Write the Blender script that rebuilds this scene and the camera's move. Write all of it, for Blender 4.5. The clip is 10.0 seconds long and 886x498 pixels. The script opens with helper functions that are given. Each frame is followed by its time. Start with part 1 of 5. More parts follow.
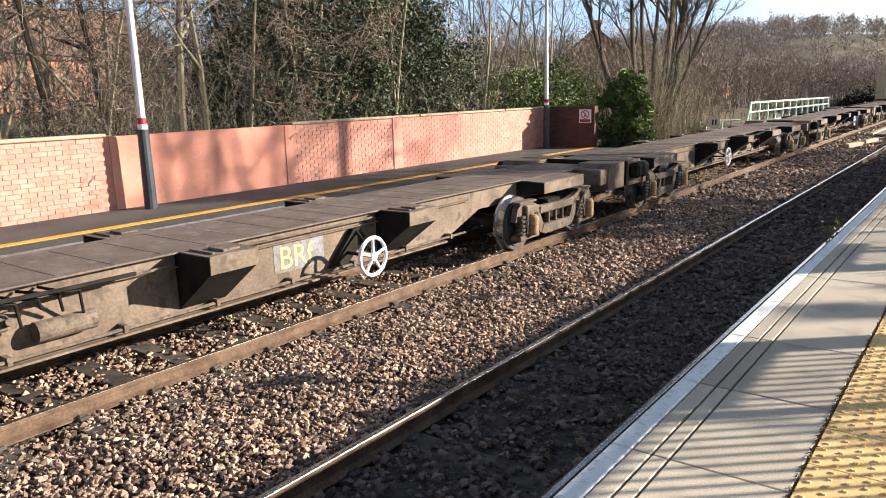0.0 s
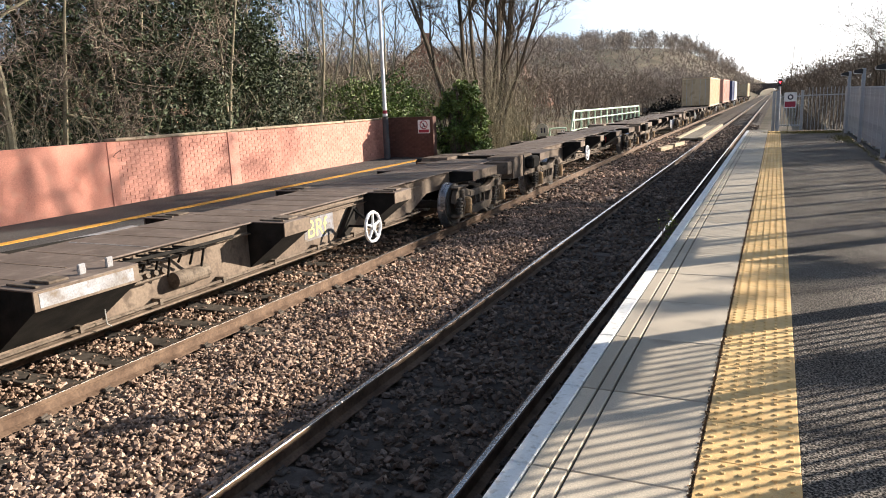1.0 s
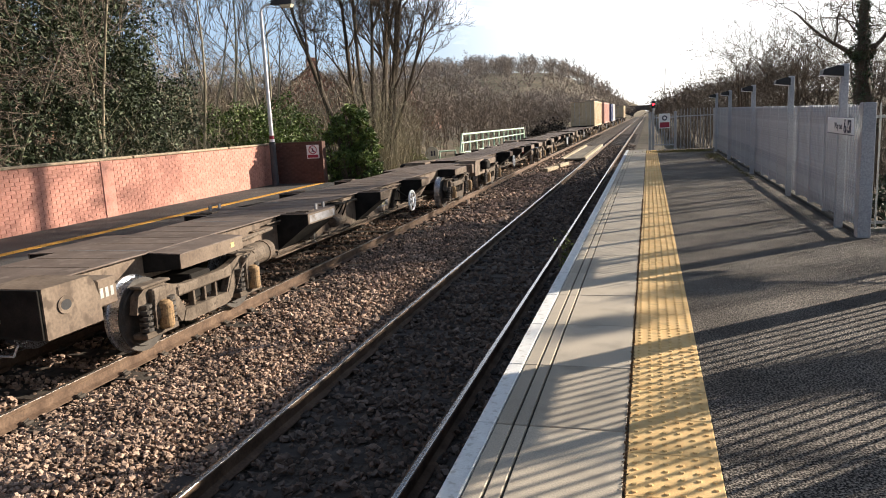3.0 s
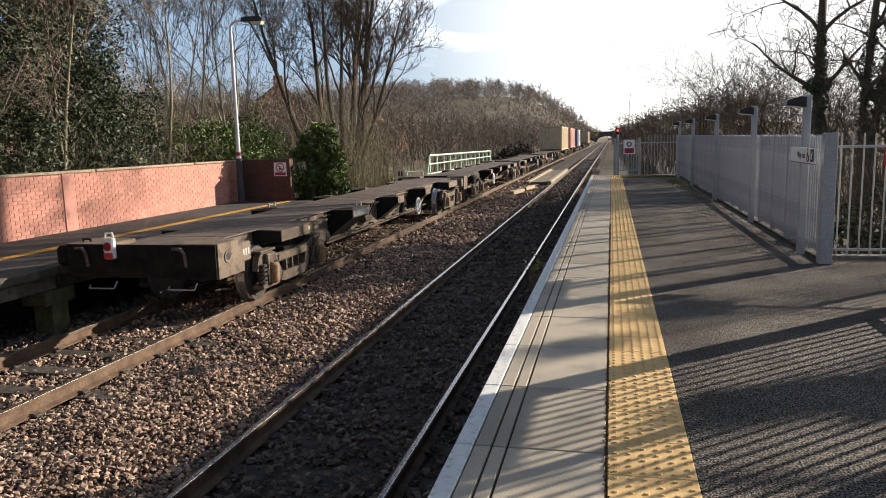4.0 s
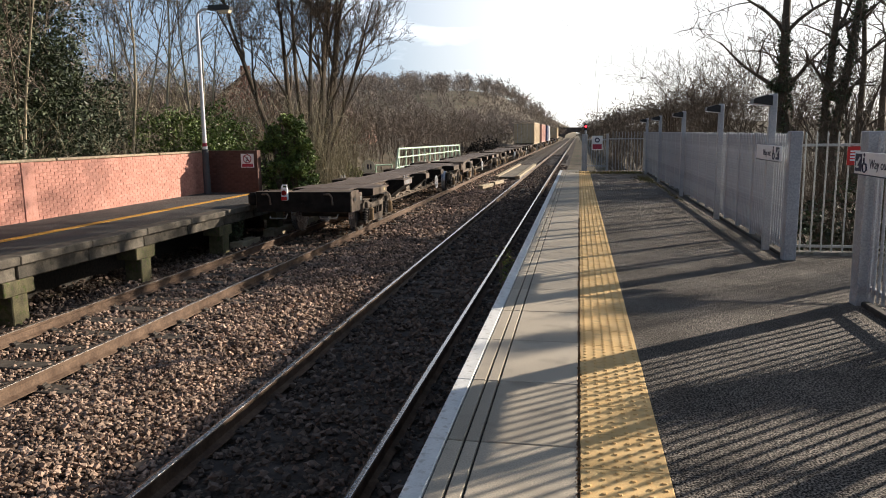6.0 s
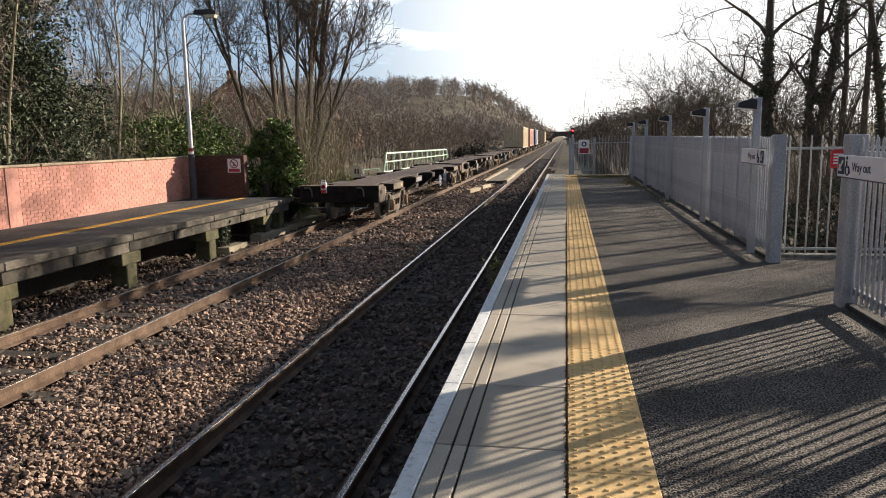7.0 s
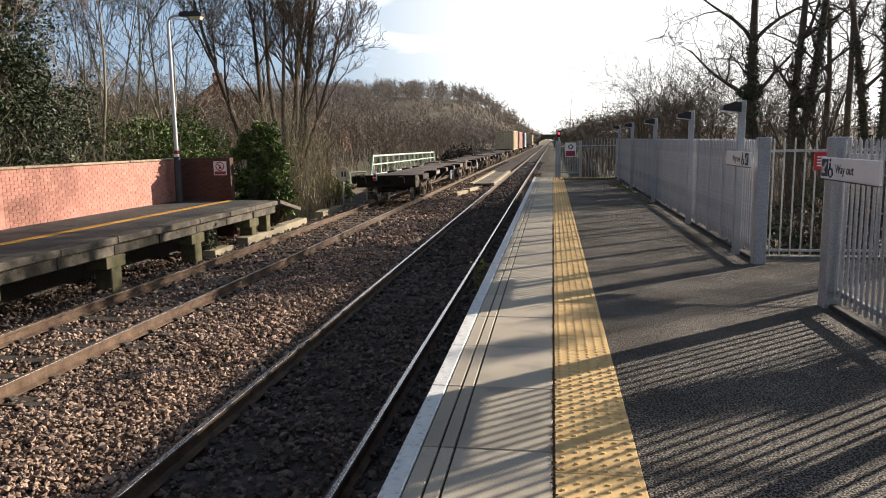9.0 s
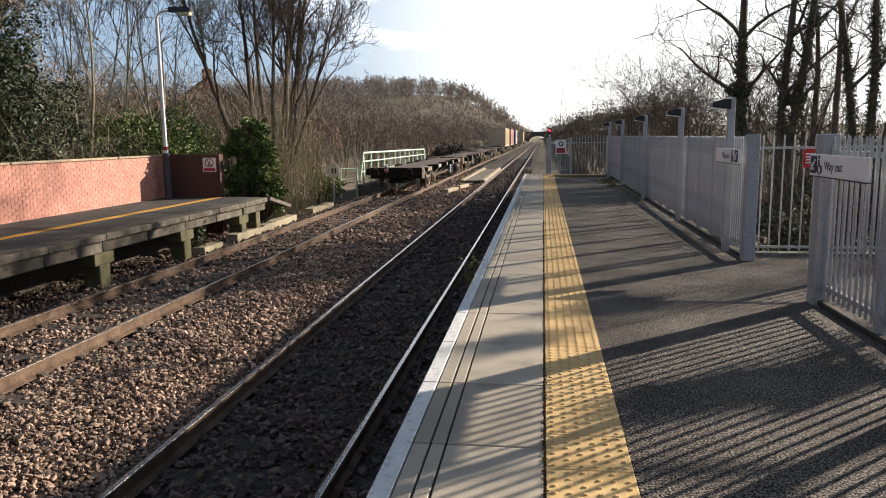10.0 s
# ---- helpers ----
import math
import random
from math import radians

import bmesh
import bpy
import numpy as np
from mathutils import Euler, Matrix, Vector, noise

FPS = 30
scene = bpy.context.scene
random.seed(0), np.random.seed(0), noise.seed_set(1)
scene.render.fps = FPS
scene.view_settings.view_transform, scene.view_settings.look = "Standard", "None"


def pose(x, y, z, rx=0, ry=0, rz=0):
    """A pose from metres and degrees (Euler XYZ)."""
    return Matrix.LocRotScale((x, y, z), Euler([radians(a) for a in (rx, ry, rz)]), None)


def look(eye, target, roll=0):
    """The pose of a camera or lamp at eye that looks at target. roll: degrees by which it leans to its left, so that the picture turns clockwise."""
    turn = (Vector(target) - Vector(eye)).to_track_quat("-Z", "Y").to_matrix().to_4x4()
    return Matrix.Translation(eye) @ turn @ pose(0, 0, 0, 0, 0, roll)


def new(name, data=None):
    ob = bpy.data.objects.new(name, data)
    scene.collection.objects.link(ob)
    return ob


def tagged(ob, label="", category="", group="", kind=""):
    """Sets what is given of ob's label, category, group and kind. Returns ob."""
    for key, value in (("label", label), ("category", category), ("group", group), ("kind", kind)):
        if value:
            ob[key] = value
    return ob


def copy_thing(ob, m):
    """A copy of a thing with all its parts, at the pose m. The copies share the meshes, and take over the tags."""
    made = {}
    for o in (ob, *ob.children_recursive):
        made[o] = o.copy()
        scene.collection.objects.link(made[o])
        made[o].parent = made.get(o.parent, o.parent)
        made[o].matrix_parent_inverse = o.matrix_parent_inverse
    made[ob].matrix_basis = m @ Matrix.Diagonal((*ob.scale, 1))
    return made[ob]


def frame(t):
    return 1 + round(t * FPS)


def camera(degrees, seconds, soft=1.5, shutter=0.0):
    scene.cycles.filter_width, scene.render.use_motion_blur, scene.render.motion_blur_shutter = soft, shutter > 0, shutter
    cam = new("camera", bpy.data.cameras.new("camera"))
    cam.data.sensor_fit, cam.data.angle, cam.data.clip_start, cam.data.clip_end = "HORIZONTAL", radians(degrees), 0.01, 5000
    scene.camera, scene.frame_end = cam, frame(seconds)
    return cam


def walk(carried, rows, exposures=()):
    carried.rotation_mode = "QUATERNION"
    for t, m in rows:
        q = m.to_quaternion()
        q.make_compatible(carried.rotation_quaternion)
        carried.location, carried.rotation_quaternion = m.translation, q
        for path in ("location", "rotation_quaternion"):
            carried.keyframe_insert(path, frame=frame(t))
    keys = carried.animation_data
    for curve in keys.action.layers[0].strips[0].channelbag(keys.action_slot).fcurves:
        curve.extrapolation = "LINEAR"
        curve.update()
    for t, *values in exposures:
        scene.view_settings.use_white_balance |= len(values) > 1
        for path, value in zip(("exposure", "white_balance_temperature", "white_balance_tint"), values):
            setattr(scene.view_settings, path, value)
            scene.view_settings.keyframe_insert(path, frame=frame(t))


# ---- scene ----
cam = camera(62.3, 10.0, 1.0)
PATH = [
    (0, (1.271, 0.385, 1.575), (0.088, 1.944, 1.161), -1.6),
    (0.5, (1.089, 0.455, 1.557), (0.129, 2.166, 1.172), -1.4),
    (1, (0.997, 0.497, 1.546), (0.184, 2.281, 1.15), -2.3),
    (1.5, (0.944, 0.571, 1.555), (0.208, 2.393, 1.179), -2.9),
    (2, (0.908, 0.66, 1.554), (0.246, 2.514, 1.201), -3.1),
    (2.5, (0.894, 0.709, 1.543), (0.296, 2.584, 1.187), -3.1),
    (3, (0.858, 0.726, 1.544), (0.317, 2.62, 1.197), -2.9),
    (4.5, (0.741, 0.726, 1.528), (0.328, 2.662, 1.247), -0.9),
    (5, (0.733, 0.735, 1.53), (0.342, 2.675, 1.24), -0.7),
    (5.5, (0.732, 0.739, 1.525), (0.356, 2.68, 1.222), -0.7),
    (6, (0.732, 0.749, 1.525), (0.372, 2.691, 1.213), -0.7),
    (7.5, (0.738, 0.746, 1.522), (0.419, 2.698, 1.225), -0.9),
    (8, (0.736, 0.754, 1.518), (0.421, 2.706, 1.22), -0.9),
    (8.5, (0.74, 0.755, 1.519), (0.436, 2.71, 1.223), -0.9),
    (9, (0.739, 0.753, 1.518), (0.445, 2.71, 1.224), -0.8),
    (9.5, (0.734, 0.755, 1.519), (0.452, 2.712, 1.219), -0.8),
    (10, (0.736, 0.762, 1.512), (0.468, 2.72, 1.21), -0.7),
]
walk(cam, [(t, look(eye, target, roll)) for t, eye, target, roll in PATH],
     [(0, 1.52, 6200, 10), (1, 1.46, 6250, 10), (2.5, 1.34, 6400, 10), (3.5, 1.08, 6400, 10), (4.5, 0.86, 6380, 10), (6, 0.90, 6380, 10), (10, 0.95, 6380, 10)])

# ---- light ----
SUN_AZ, SUN_EL = radians(48.5), radians(17.6)
SUN_DIR = Vector((math.sin(SUN_AZ) * math.cos(SUN_EL), math.cos(SUN_AZ) * math.cos(SUN_EL), math.sin(SUN_EL)))
world = bpy.data.worlds.new("sky")
scene.world = world
world.use_nodes = True
wn, wl = world.node_tree.nodes, world.node_tree.links
wn.clear()
w_out, w_bg = wn.new("ShaderNodeOutputWorld"), wn.new("ShaderNodeBackground")
w_sky = wn.new("ShaderNodeTexSky")
w_sky.sky_type, w_sky.sun_disc = "NISHITA", False
w_sky.sun_elevation, w_sky.sun_rotation = SUN_EL, SUN_AZ
w_sky.air_density, w_sky.dust_density, w_sky.ozone_density = 1.0, 0.7, 1.5
w_co, w_map = wn.new("ShaderNodeTexCoord"), wn.new("ShaderNodeMapping")
w_map.inputs["Scale"].default_value = (2.2, 2.2, 7.0)
w_noise, w_ramp, w_mix = wn.new("ShaderNodeTexNoise"), wn.new("ShaderNodeValToRGB"), wn.new("ShaderNodeMixRGB")
w_noise.inputs["Scale"].default_value, w_noise.inputs["Detail"].default_value = 1.7, 6.0
w_ramp.color_ramp.elements[0].position, w_ramp.color_ramp.elements[1].position = 0.59, 0.68
w_mix.inputs[2].default_value = (30, 30.3, 31, 1)
wl.new(w_co.outputs["Generated"], w_map.inputs[0])
wl.new(w_map.outputs[0], w_noise.inputs[0])
wl.new(w_noise.outputs[0], w_ramp.inputs[0])
wl.new(w_ramp.outputs[0], w_mix.inputs[0])
wl.new(w_sky.outputs[0], w_mix.inputs[1])
# bright haze round the sun
w_dot, w_glow, w_add = wn.new("ShaderNodeVectorMath"), wn.new("ShaderNodeMixRGB"), wn.new("ShaderNodeMixRGB")
w_dot.operation, w_add.blend_type = "DOT_PRODUCT", "ADD"
w_dot.inputs[1].default_value = SUN_DIR
w_half = wn.new("ShaderNodeMapRange")
w_half.interpolation_type = "SMOOTHSTEP"
w_half.inputs["From Min"].default_value, w_half.inputs["From Max"].default_value = 0.36, 0.68
wl.new(w_co.outputs["Generated"], w_dot.inputs[0])
wl.new(w_dot.outputs["Value"], w_half.inputs["Value"])
w_glow.inputs[2].default_value = (50, 49, 47.5, 1)
w_sep, w_up, w_mul = wn.new("ShaderNodeSeparateXYZ"), wn.new("ShaderNodeMapRange"), wn.new("ShaderNodeMath")
w_mul.operation = "MULTIPLY"
w_up.interpolation_type = "SMOOTHSTEP"
w_up.inputs["From Min"].default_value, w_up.inputs["From Max"].default_value = 0.12, 0.50
w_up.inputs["To Min"].default_value, w_up.inputs["To Max"].default_value = 1.0, 0.0
# pale blue low down, deeper blue overhead
w_blue = wn.new("ShaderNodeMixRGB")
w_blue.inputs[1].default_value, w_blue.inputs[2].default_value = (3.6, 5.2, 8.0, 1), (15.0, 20.0, 26.5, 1)
wl.new(w_up.outputs[0], w_blue.inputs[0])
wl.new(w_blue.outputs[0], w_glow.inputs[1])
wl.new(w_co.outputs["Generated"], w_sep.inputs[0])
wl.new(w_sep.outputs["Z"], w_up.inputs["Value"])
wl.new(w_half.outputs[0], w_mul.inputs[0])
wl.new(w_up.outputs[0], w_mul.inputs[1])
wl.new(w_mul.outputs[0], w_glow.inputs[0])
w_add.inputs[0].default_value = 1.0
wl.new(w_mix.outputs[0], w_add.inputs[1])
wl.new(w_glow.outputs[0], w_add.inputs[2])
wl.new(w_add.outputs[0], w_bg.inputs[0])
wl.new(w_bg.outputs[0], w_out.inputs[0])
w_bg.inputs[1].default_value = 0.0122
sun_data = bpy.data.lights.new("sun", "SUN")
sun_data.energy, sun_data.angle, sun_data.color = 5.0, radians(0.55), (1.0, 0.87, 0.71)
sun_ob = new("sun", sun_data)
sun_ob.matrix_world = look(SUN_DIR * 50, (0, 0, 0))


# ---- materials ----
def mat(name, a, b, scale=6.0, rough=0.85, metal=0.0, bump=0.3, fine=60.0, vary=0.0, island=0.0, stain=None, dist=0.01, spec=0.3, speck=None):
    """Two colours mixed by coarse noise, fine grain, bump, and variation from piece to piece."""
    m = bpy.data.materials.new(name)
    m.use_nodes = True
    n, l = m.node_tree.nodes, m.node_tree.links
    p = n["Principled BSDF"]
    co = n.new("ShaderNodeTexCoord")
    big, small = n.new("ShaderNodeTexNoise"), n.new("ShaderNodeTexNoise")
    big.inputs["Scale"].default_value, big.inputs["Detail"].default_value = scale, 5
    small.inputs["Scale"].default_value, small.inputs["Detail"].default_value = fine, 4
    l.new(co.outputs["Object"], big.inputs[0])
    l.new(co.outputs["Object"], small.inputs[0])
    ramp = n.new("ShaderNodeValToRGB")
    ramp.color_ramp.elements[0].position, ramp.color_ramp.elements[1].position = 0.34, 0.66
    ramp.color_ramp.elements[0].color, ramp.color_ramp.elements[1].color = (*a, 1), (*b, 1)
    l.new(big.outputs[0], ramp.inputs[0])
    grain = n.new("ShaderNodeMixRGB")
    grain.blend_type = "OVERLAY"
    grain.inputs[0].default_value = 0.55
    l.new(ramp.outputs[0], grain.inputs[1])
    l.new(small.outputs[0], grain.inputs[2])
    col = grain.outputs[0]
    if speck:
        sp, sq, mu = n.new("ShaderNodeTexNoise"), n.new("ShaderNodeValToRGB"), n.new("ShaderNodeMixRGB")
        sp.inputs["Scale"].default_value, sp.inputs["Detail"].default_value = speck[0], 2
        sq.color_ramp.elements[0].position, sq.color_ramp.elements[1].position = 0.42, 0.64
        sq.color_ramp.elements[0].color, sq.color_ramp.elements[1].color = (speck[1],) * 3 + (1,), (speck[2],) * 3 + (1,)
        mu.blend_type = "MULTIPLY"
        mu.inputs[0].default_value = 1.0
        l.new(co.outputs["Object"], sp.inputs[0])
        l.new(sp.outputs[0], sq.inputs[0])
        l.new(col, mu.inputs[1])
        l.new(sq.outputs[0], mu.inputs[2])
        col = mu.outputs[0]
    if stain:
        st, sr, sm = n.new("ShaderNodeTexNoise"), n.new("ShaderNodeValToRGB"), n.new("ShaderNodeMixRGB")
        st.inputs["Scale"].default_value, st.inputs["Detail"].default_value = scale * 2.7, 8
        sr.color_ramp.elements[0].position, sr.color_ramp.elements[1].position = 0.54, 0.66
        sm.inputs[2].default_value = (*stain, 1)
        l.new(co.outputs["Object"], st.inputs[0])
        l.new(st.outputs[0], sr.inputs[0])
        l.new(sr.outputs[0], sm.inputs[0])
        l.new(col, sm.inputs[1])
        col = sm.outputs[0]
    for amount, node, sock in ((vary, "ShaderNodeObjectInfo", "Random"), (island, "ShaderNodeNewGeometry", "Random Per Island")):
        if amount:
            src, mr, hs = n.new(node), n.new("ShaderNodeMapRange"), n.new("ShaderNodeHueSaturation")
            mr.inputs["To Min"].default_value, mr.inputs["To Max"].default_value = 1 - amount, 1 + amount
            l.new(src.outputs[sock], mr.inputs["Value"])
            l.new(mr.outputs[0], hs.inputs["Value"])
            l.new(col, hs.inputs["Color"])
            col = hs.outputs[0]
    l.new(col, p.inputs["Base Color"])
    rr = n.new("ShaderNodeMapRange")
    rr.inputs["To Min"].default_value, rr.inputs["To Max"].default_value = max(0.05, rough - 0.15), min(1, rough + 0.12)
    l.new(small.outputs[0], rr.inputs["Value"])
    l.new(rr.outputs[0], p.inputs["Roughness"])
    p.inputs["Metallic"].default_value = metal
    p.inputs["Specular IOR Level"].default_value = spec
    if bump:
        bp = n.new("ShaderNodeBump")
        bp.inputs["Strength"].default_value, bp.inputs["Distance"].default_value = bump, dist
        l.new(small.outputs[0], bp.inputs["Height"])
        l.new(bp.outputs[0], p.inputs["Normal"])
    return m


def glow(name, colour, strength):
    m = bpy.data.materials.new(name)
    m.use_nodes = True
    p = m.node_tree.nodes["Principled BSDF"]
    p.inputs["Base Color"].default_value = p.inputs["Emission Color"].default_value = (*colour, 1)
    p.inputs["Emission Strength"].default_value = strength
    return m


M_BALLAST = mat("ballast_stone", (0.215, 0.148, 0.108), (0.365, 0.262, 0.198), 2.0, 0.85, island=0.75, bump=0.3, fine=90)
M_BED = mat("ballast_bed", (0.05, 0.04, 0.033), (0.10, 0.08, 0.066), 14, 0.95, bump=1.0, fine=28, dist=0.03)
# oily dirt plus the platforms' shade, both put into one dark colour
M_DIRTY_SHADE = mat("oily_ballast", (0.11, 0.08, 0.063), (0.19, 0.142, 0.114), 2.0, 0.95, island=0.5, fine=70)
M_RUST = mat("rusty_rail", (0.085, 0.052, 0.034), (0.16, 0.105, 0.07), 5, 0.85, fine=40)
M_HEAD = mat("polished_rail_head", (0.58, 0.53, 0.49), (0.72, 0.67, 0.63), 4, 0.26, metal=1.0, bump=0.05, spec=0.5)
M_HEAD2 = mat("dull_rail_head", (0.42, 0.37, 0.33), (0.54, 0.48, 0.43), 4, 0.33, metal=0.95, bump=0.05, spec=0.4)
M_SLEEPER = mat("sleeper", (0.05, 0.042, 0.035), (0.11, 0.092, 0.075), 8, 0.9, vary=0.25)
M_OILY = mat("oily_sleeper", (0.06, 0.048, 0.042), (0.10, 0.082, 0.07), 8, 0.9, vary=0.25)
M_SLAB = mat("concrete_slab", (0.41, 0.355, 0.28), (0.50, 0.435, 0.345), 1.3, 0.85, vary=0.15, stain=(0.37, 0.32, 0.255), bump=0.25, fine=120, dist=0.004)
M_WHITE = mat("white_paint_worn", (0.72, 0.72, 0.70), (0.84, 0.84, 0.82), 8, 0.7, stain=(0.55, 0.53, 0.49), bump=0.2)
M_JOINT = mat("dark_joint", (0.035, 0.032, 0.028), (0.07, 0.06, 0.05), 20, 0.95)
M_TACT = mat("tactile_paver", (0.68, 0.44, 0.18), (0.78, 0.54, 0.25), 4, 0.8, vary=0.07, stain=(0.56, 0.38, 0.17), bump=0.2, fine=150, dist=0.004)
M_MOSS = mat("moss_and_rust_debris", (0.10, 0.055, 0.025), (0.20, 0.12, 0.06), 30, 0.95, island=0.4)
M_ASPH = mat("asphalt", (0.068, 0.059, 0.051), (0.128, 0.113, 0.098), 1.2, 0.85, bump=1.0, fine=95, dist=0.03, spec=0.12, speck=(95, 0.2, 3.2))
M_ASPH2 = mat("far_platform_asphalt", (0.055, 0.054, 0.053), (0.095, 0.092, 0.088), 1.2, 0.85, bump=0.7, fine=120, speck=(90, 0.6, 1.6))
M_GALV = mat("grey_painted_steel", (0.31, 0.325, 0.35), (0.39, 0.405, 0.43), 3, 0.5, metal=0.2, bump=0.05, spec=0.5)
M_GALV2 = mat("galvanised_bar", (0.42, 0.42, 0.40), (0.52, 0.52, 0.50), 4, 0.45, metal=0.4, bump=0.05, spec=0.5)
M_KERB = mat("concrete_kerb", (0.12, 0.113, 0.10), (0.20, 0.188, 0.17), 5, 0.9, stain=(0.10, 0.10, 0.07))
M_BRICK = mat("painted_brick", (0.485, 0.232, 0.178), (0.565, 0.288, 0.23), 5, 0.85, vary=0.08, island=0.10, stain=(0.43, 0.20, 0.148), fine=80)
M_RENDER = mat("painted_render", (0.57, 0.24, 0.175), (0.64, 0.295, 0.22), 1.5, 0.8, stain=(0.59, 0.285, 0.21), bump=0.2)
M_MORTAR = mat("painted_mortar", (0.42, 0.195, 0.145), (0.49, 0.24, 0.18), 8, 0.95)
# brick colour holds the shade of a wall turned away from the sun
M_RETURN = mat("return_brick_with_shade", (0.085, 0.044, 0.036), (0.13, 0.067, 0.053), 5, 0.9, vary=0.15, stain=(0.10, 0.05, 0.04), fine=80)
M_COPING = mat("wall_coping", (0.34, 0.26, 0.18), (0.46, 0.37, 0.27), 6, 0.9, vary=0.15, stain=(0.25, 0.21, 0.13))
M_CONC = mat("weathered_concrete", (0.07, 0.061, 0.05), (0.165, 0.142, 0.112), 4, 0.92, vary=0.25, stain=(0.07, 0.065, 0.05), bump=0.7)
M_PIER = mat("mossy_pier_concrete", (0.08, 0.072, 0.045), (0.16, 0.14, 0.075), 6, 0.92, vary=0.15, stain=(0.08, 0.10, 0.03), bump=0.6)
M_CONC_L = mat("pale_concrete", (0.29, 0.25, 0.17), (0.38, 0.33, 0.235), 5, 0.9, vary=0.1)
M_YEL = mat("yellow_line", (0.62, 0.31, 0.04), (0.70, 0.38, 0.07), 5, 0.75, stain=(0.40, 0.25, 0.07))
M_POST_D = mat("dark_grey_paint", (0.035, 0.042, 0.052), (0.055, 0.06, 0.07), 5, 0.5, bump=0.05)
M_POST_W = mat("silver_white_paint", (0.62, 0.62, 0.66), (0.74, 0.74, 0.77), 5, 0.45, bump=0.05, spec=0.5)
M_BLACK = mat("black_plastic", (0.02, 0.02, 0.022), (0.035, 0.035, 0.037), 5, 0.5, bump=0.05)
M_GLASS = mat("lamp_lens", (0.65, 0.58, 0.42), (0.75, 0.68, 0.52), 5, 0.2, bump=0)
M_WAGON = mat("dusty_wagon_steel", (0.135, 0.099, 0.073), (0.20, 0.153, 0.114), 2.5, 0.8, stain=(0.095, 0.07, 0.052), bump=0.15, fine=30)
M_DECK = mat("worn_wagon_deck", (0.115, 0.088, 0.073), (0.17, 0.132, 0.11), 1.8, 0.75, stain=(0.20, 0.16, 0.135), bump=0.15, fine=25)
M_BOGIE = mat("grimy_bogie_steel", (0.095, 0.073, 0.054), (0.175, 0.138, 0.105), 5, 0.85, stain=(0.08, 0.06, 0.045), fine=40)
# near-black: the shade on wagon webs and ends is put into this colour
M_UNDER = mat("black_shaded_underframe", (0.012, 0.011, 0.010), (0.026, 0.023, 0.020), 5, 0.9, spec=0.12)
M_WHEEL = mat("wheel_steel", (0.055, 0.048, 0.042), (0.09, 0.08, 0.07), 6, 0.7)
M_TYRE = mat("bright_wheel_tread", (0.45, 0.47, 0.52), (0.6, 0.62, 0.66), 6, 0.3, metal=0.9, bump=0.02)
M_SPRING = mat("ochre_damper", (0.25, 0.155, 0.075), (0.34, 0.225, 0.115), 14, 0.75, stain=(0.12, 0.078, 0.045))
M_RED = mat("red_enamel", (0.55, 0.03, 0.03), (0.62, 0.05, 0.045), 5, 0.5, bump=0.02)
M_REDL = mat("red_lamp_glass", (0.20, 0.01, 0.01), (0.28, 0.015, 0.012), 5, 0.2, bump=0)
M_SIGN = mat("white_sign", (0.78, 0.79, 0.80), (0.84, 0.84, 0.85), 5, 0.45, bump=0.02)
M_NAVY = mat("navy_sign_ink", (0.02, 0.025, 0.06), (0.03, 0.035, 0.07), 5, 0.5, bump=0)
M_MAROON = mat("maroon_sign_ink", (0.30, 0.03, 0.06), (0.35, 0.04, 0.07), 5, 0.5, bump=0)
M_GREEN = mat("pale_green_railing", (0.42, 0.56, 0.42), (0.55, 0.68, 0.52), 5, 0.6, bump=0.05)
M_BARK = mat("bark", (0.075, 0.058, 0.042), (0.14, 0.11, 0.08), 3, 0.9, island=0.2)
M_BARK_L = mat("pale_bark", (0.27, 0.235, 0.155), (0.38, 0.335, 0.235), 3, 0.9, island=0.25)
M_TWIG = mat("twigs", (0.145, 0.112, 0.086), (0.25, 0.20, 0.155), 2, 0.9, island=0.35)
M_TWIG_D = mat("dark_twigs", (0.085, 0.063, 0.046), (0.15, 0.115, 0.082), 2, 0.9, island=0.3)
# paler than the near twigs: distance haze is mixed into the colour
M_TWIG_HAZE = mat("hazy_far_twigs", (0.25, 0.205, 0.168), (0.36, 0.30, 0.25), 0.2, 0.95, island=0.3, bump=0)
M_LEAF_D = mat("dark_evergreen_leaf", (0.036, 0.050, 0.026), (0.082, 0.10, 0.05), 1.5, 0.55, island=0.6, bump=0, spec=0.3)
M_LEAF_G = mat("laurel_leaf", (0.06, 0.10, 0.024), (0.14, 0.185, 0.045), 1.5, 0.55, island=0.6, bump=0, spec=0.3)
M_LEAF_Y = mat("ivy_leaf", (0.10, 0.13, 0.03), (0.17, 0.19, 0.05), 1.5, 0.45, island=0.4, bump=0, spec=0.3)
M_GROUND = mat("leaf_litter_ground", (0.085, 0.067, 0.045), (0.15, 0.118, 0.08), 0.4, 0.95, stain=(0.06, 0.075, 0.03), fine=5, bump=0.6, dist=0.05)
M_TAN = mat("tan_container", (0.54, 0.41, 0.25), (0.62, 0.49, 0.32), 0.8, 0.6, stain=(0.45, 0.33, 0.19), bump=0.05)
M_CRED = mat("red_container", (0.50, 0.26, 0.20), (0.58, 0.32, 0.26), 0.8, 0.6, bump=0.05)
M_CBLUE = mat("blue_container", (0.03, 0.05, 0.13), (0.05, 0.07, 0.17), 0.8, 0.6, bump=0.05)
M_CWHITE = mat("white_container", (0.55, 0.55, 0.56), (0.65, 0.65, 0.66), 0.8, 0.6, bump=0.05)
M_HBRICK = mat("house_brick", (0.32, 0.155, 0.105), (0.40, 0.21, 0.15), 1.2, 0.9, fine=12)
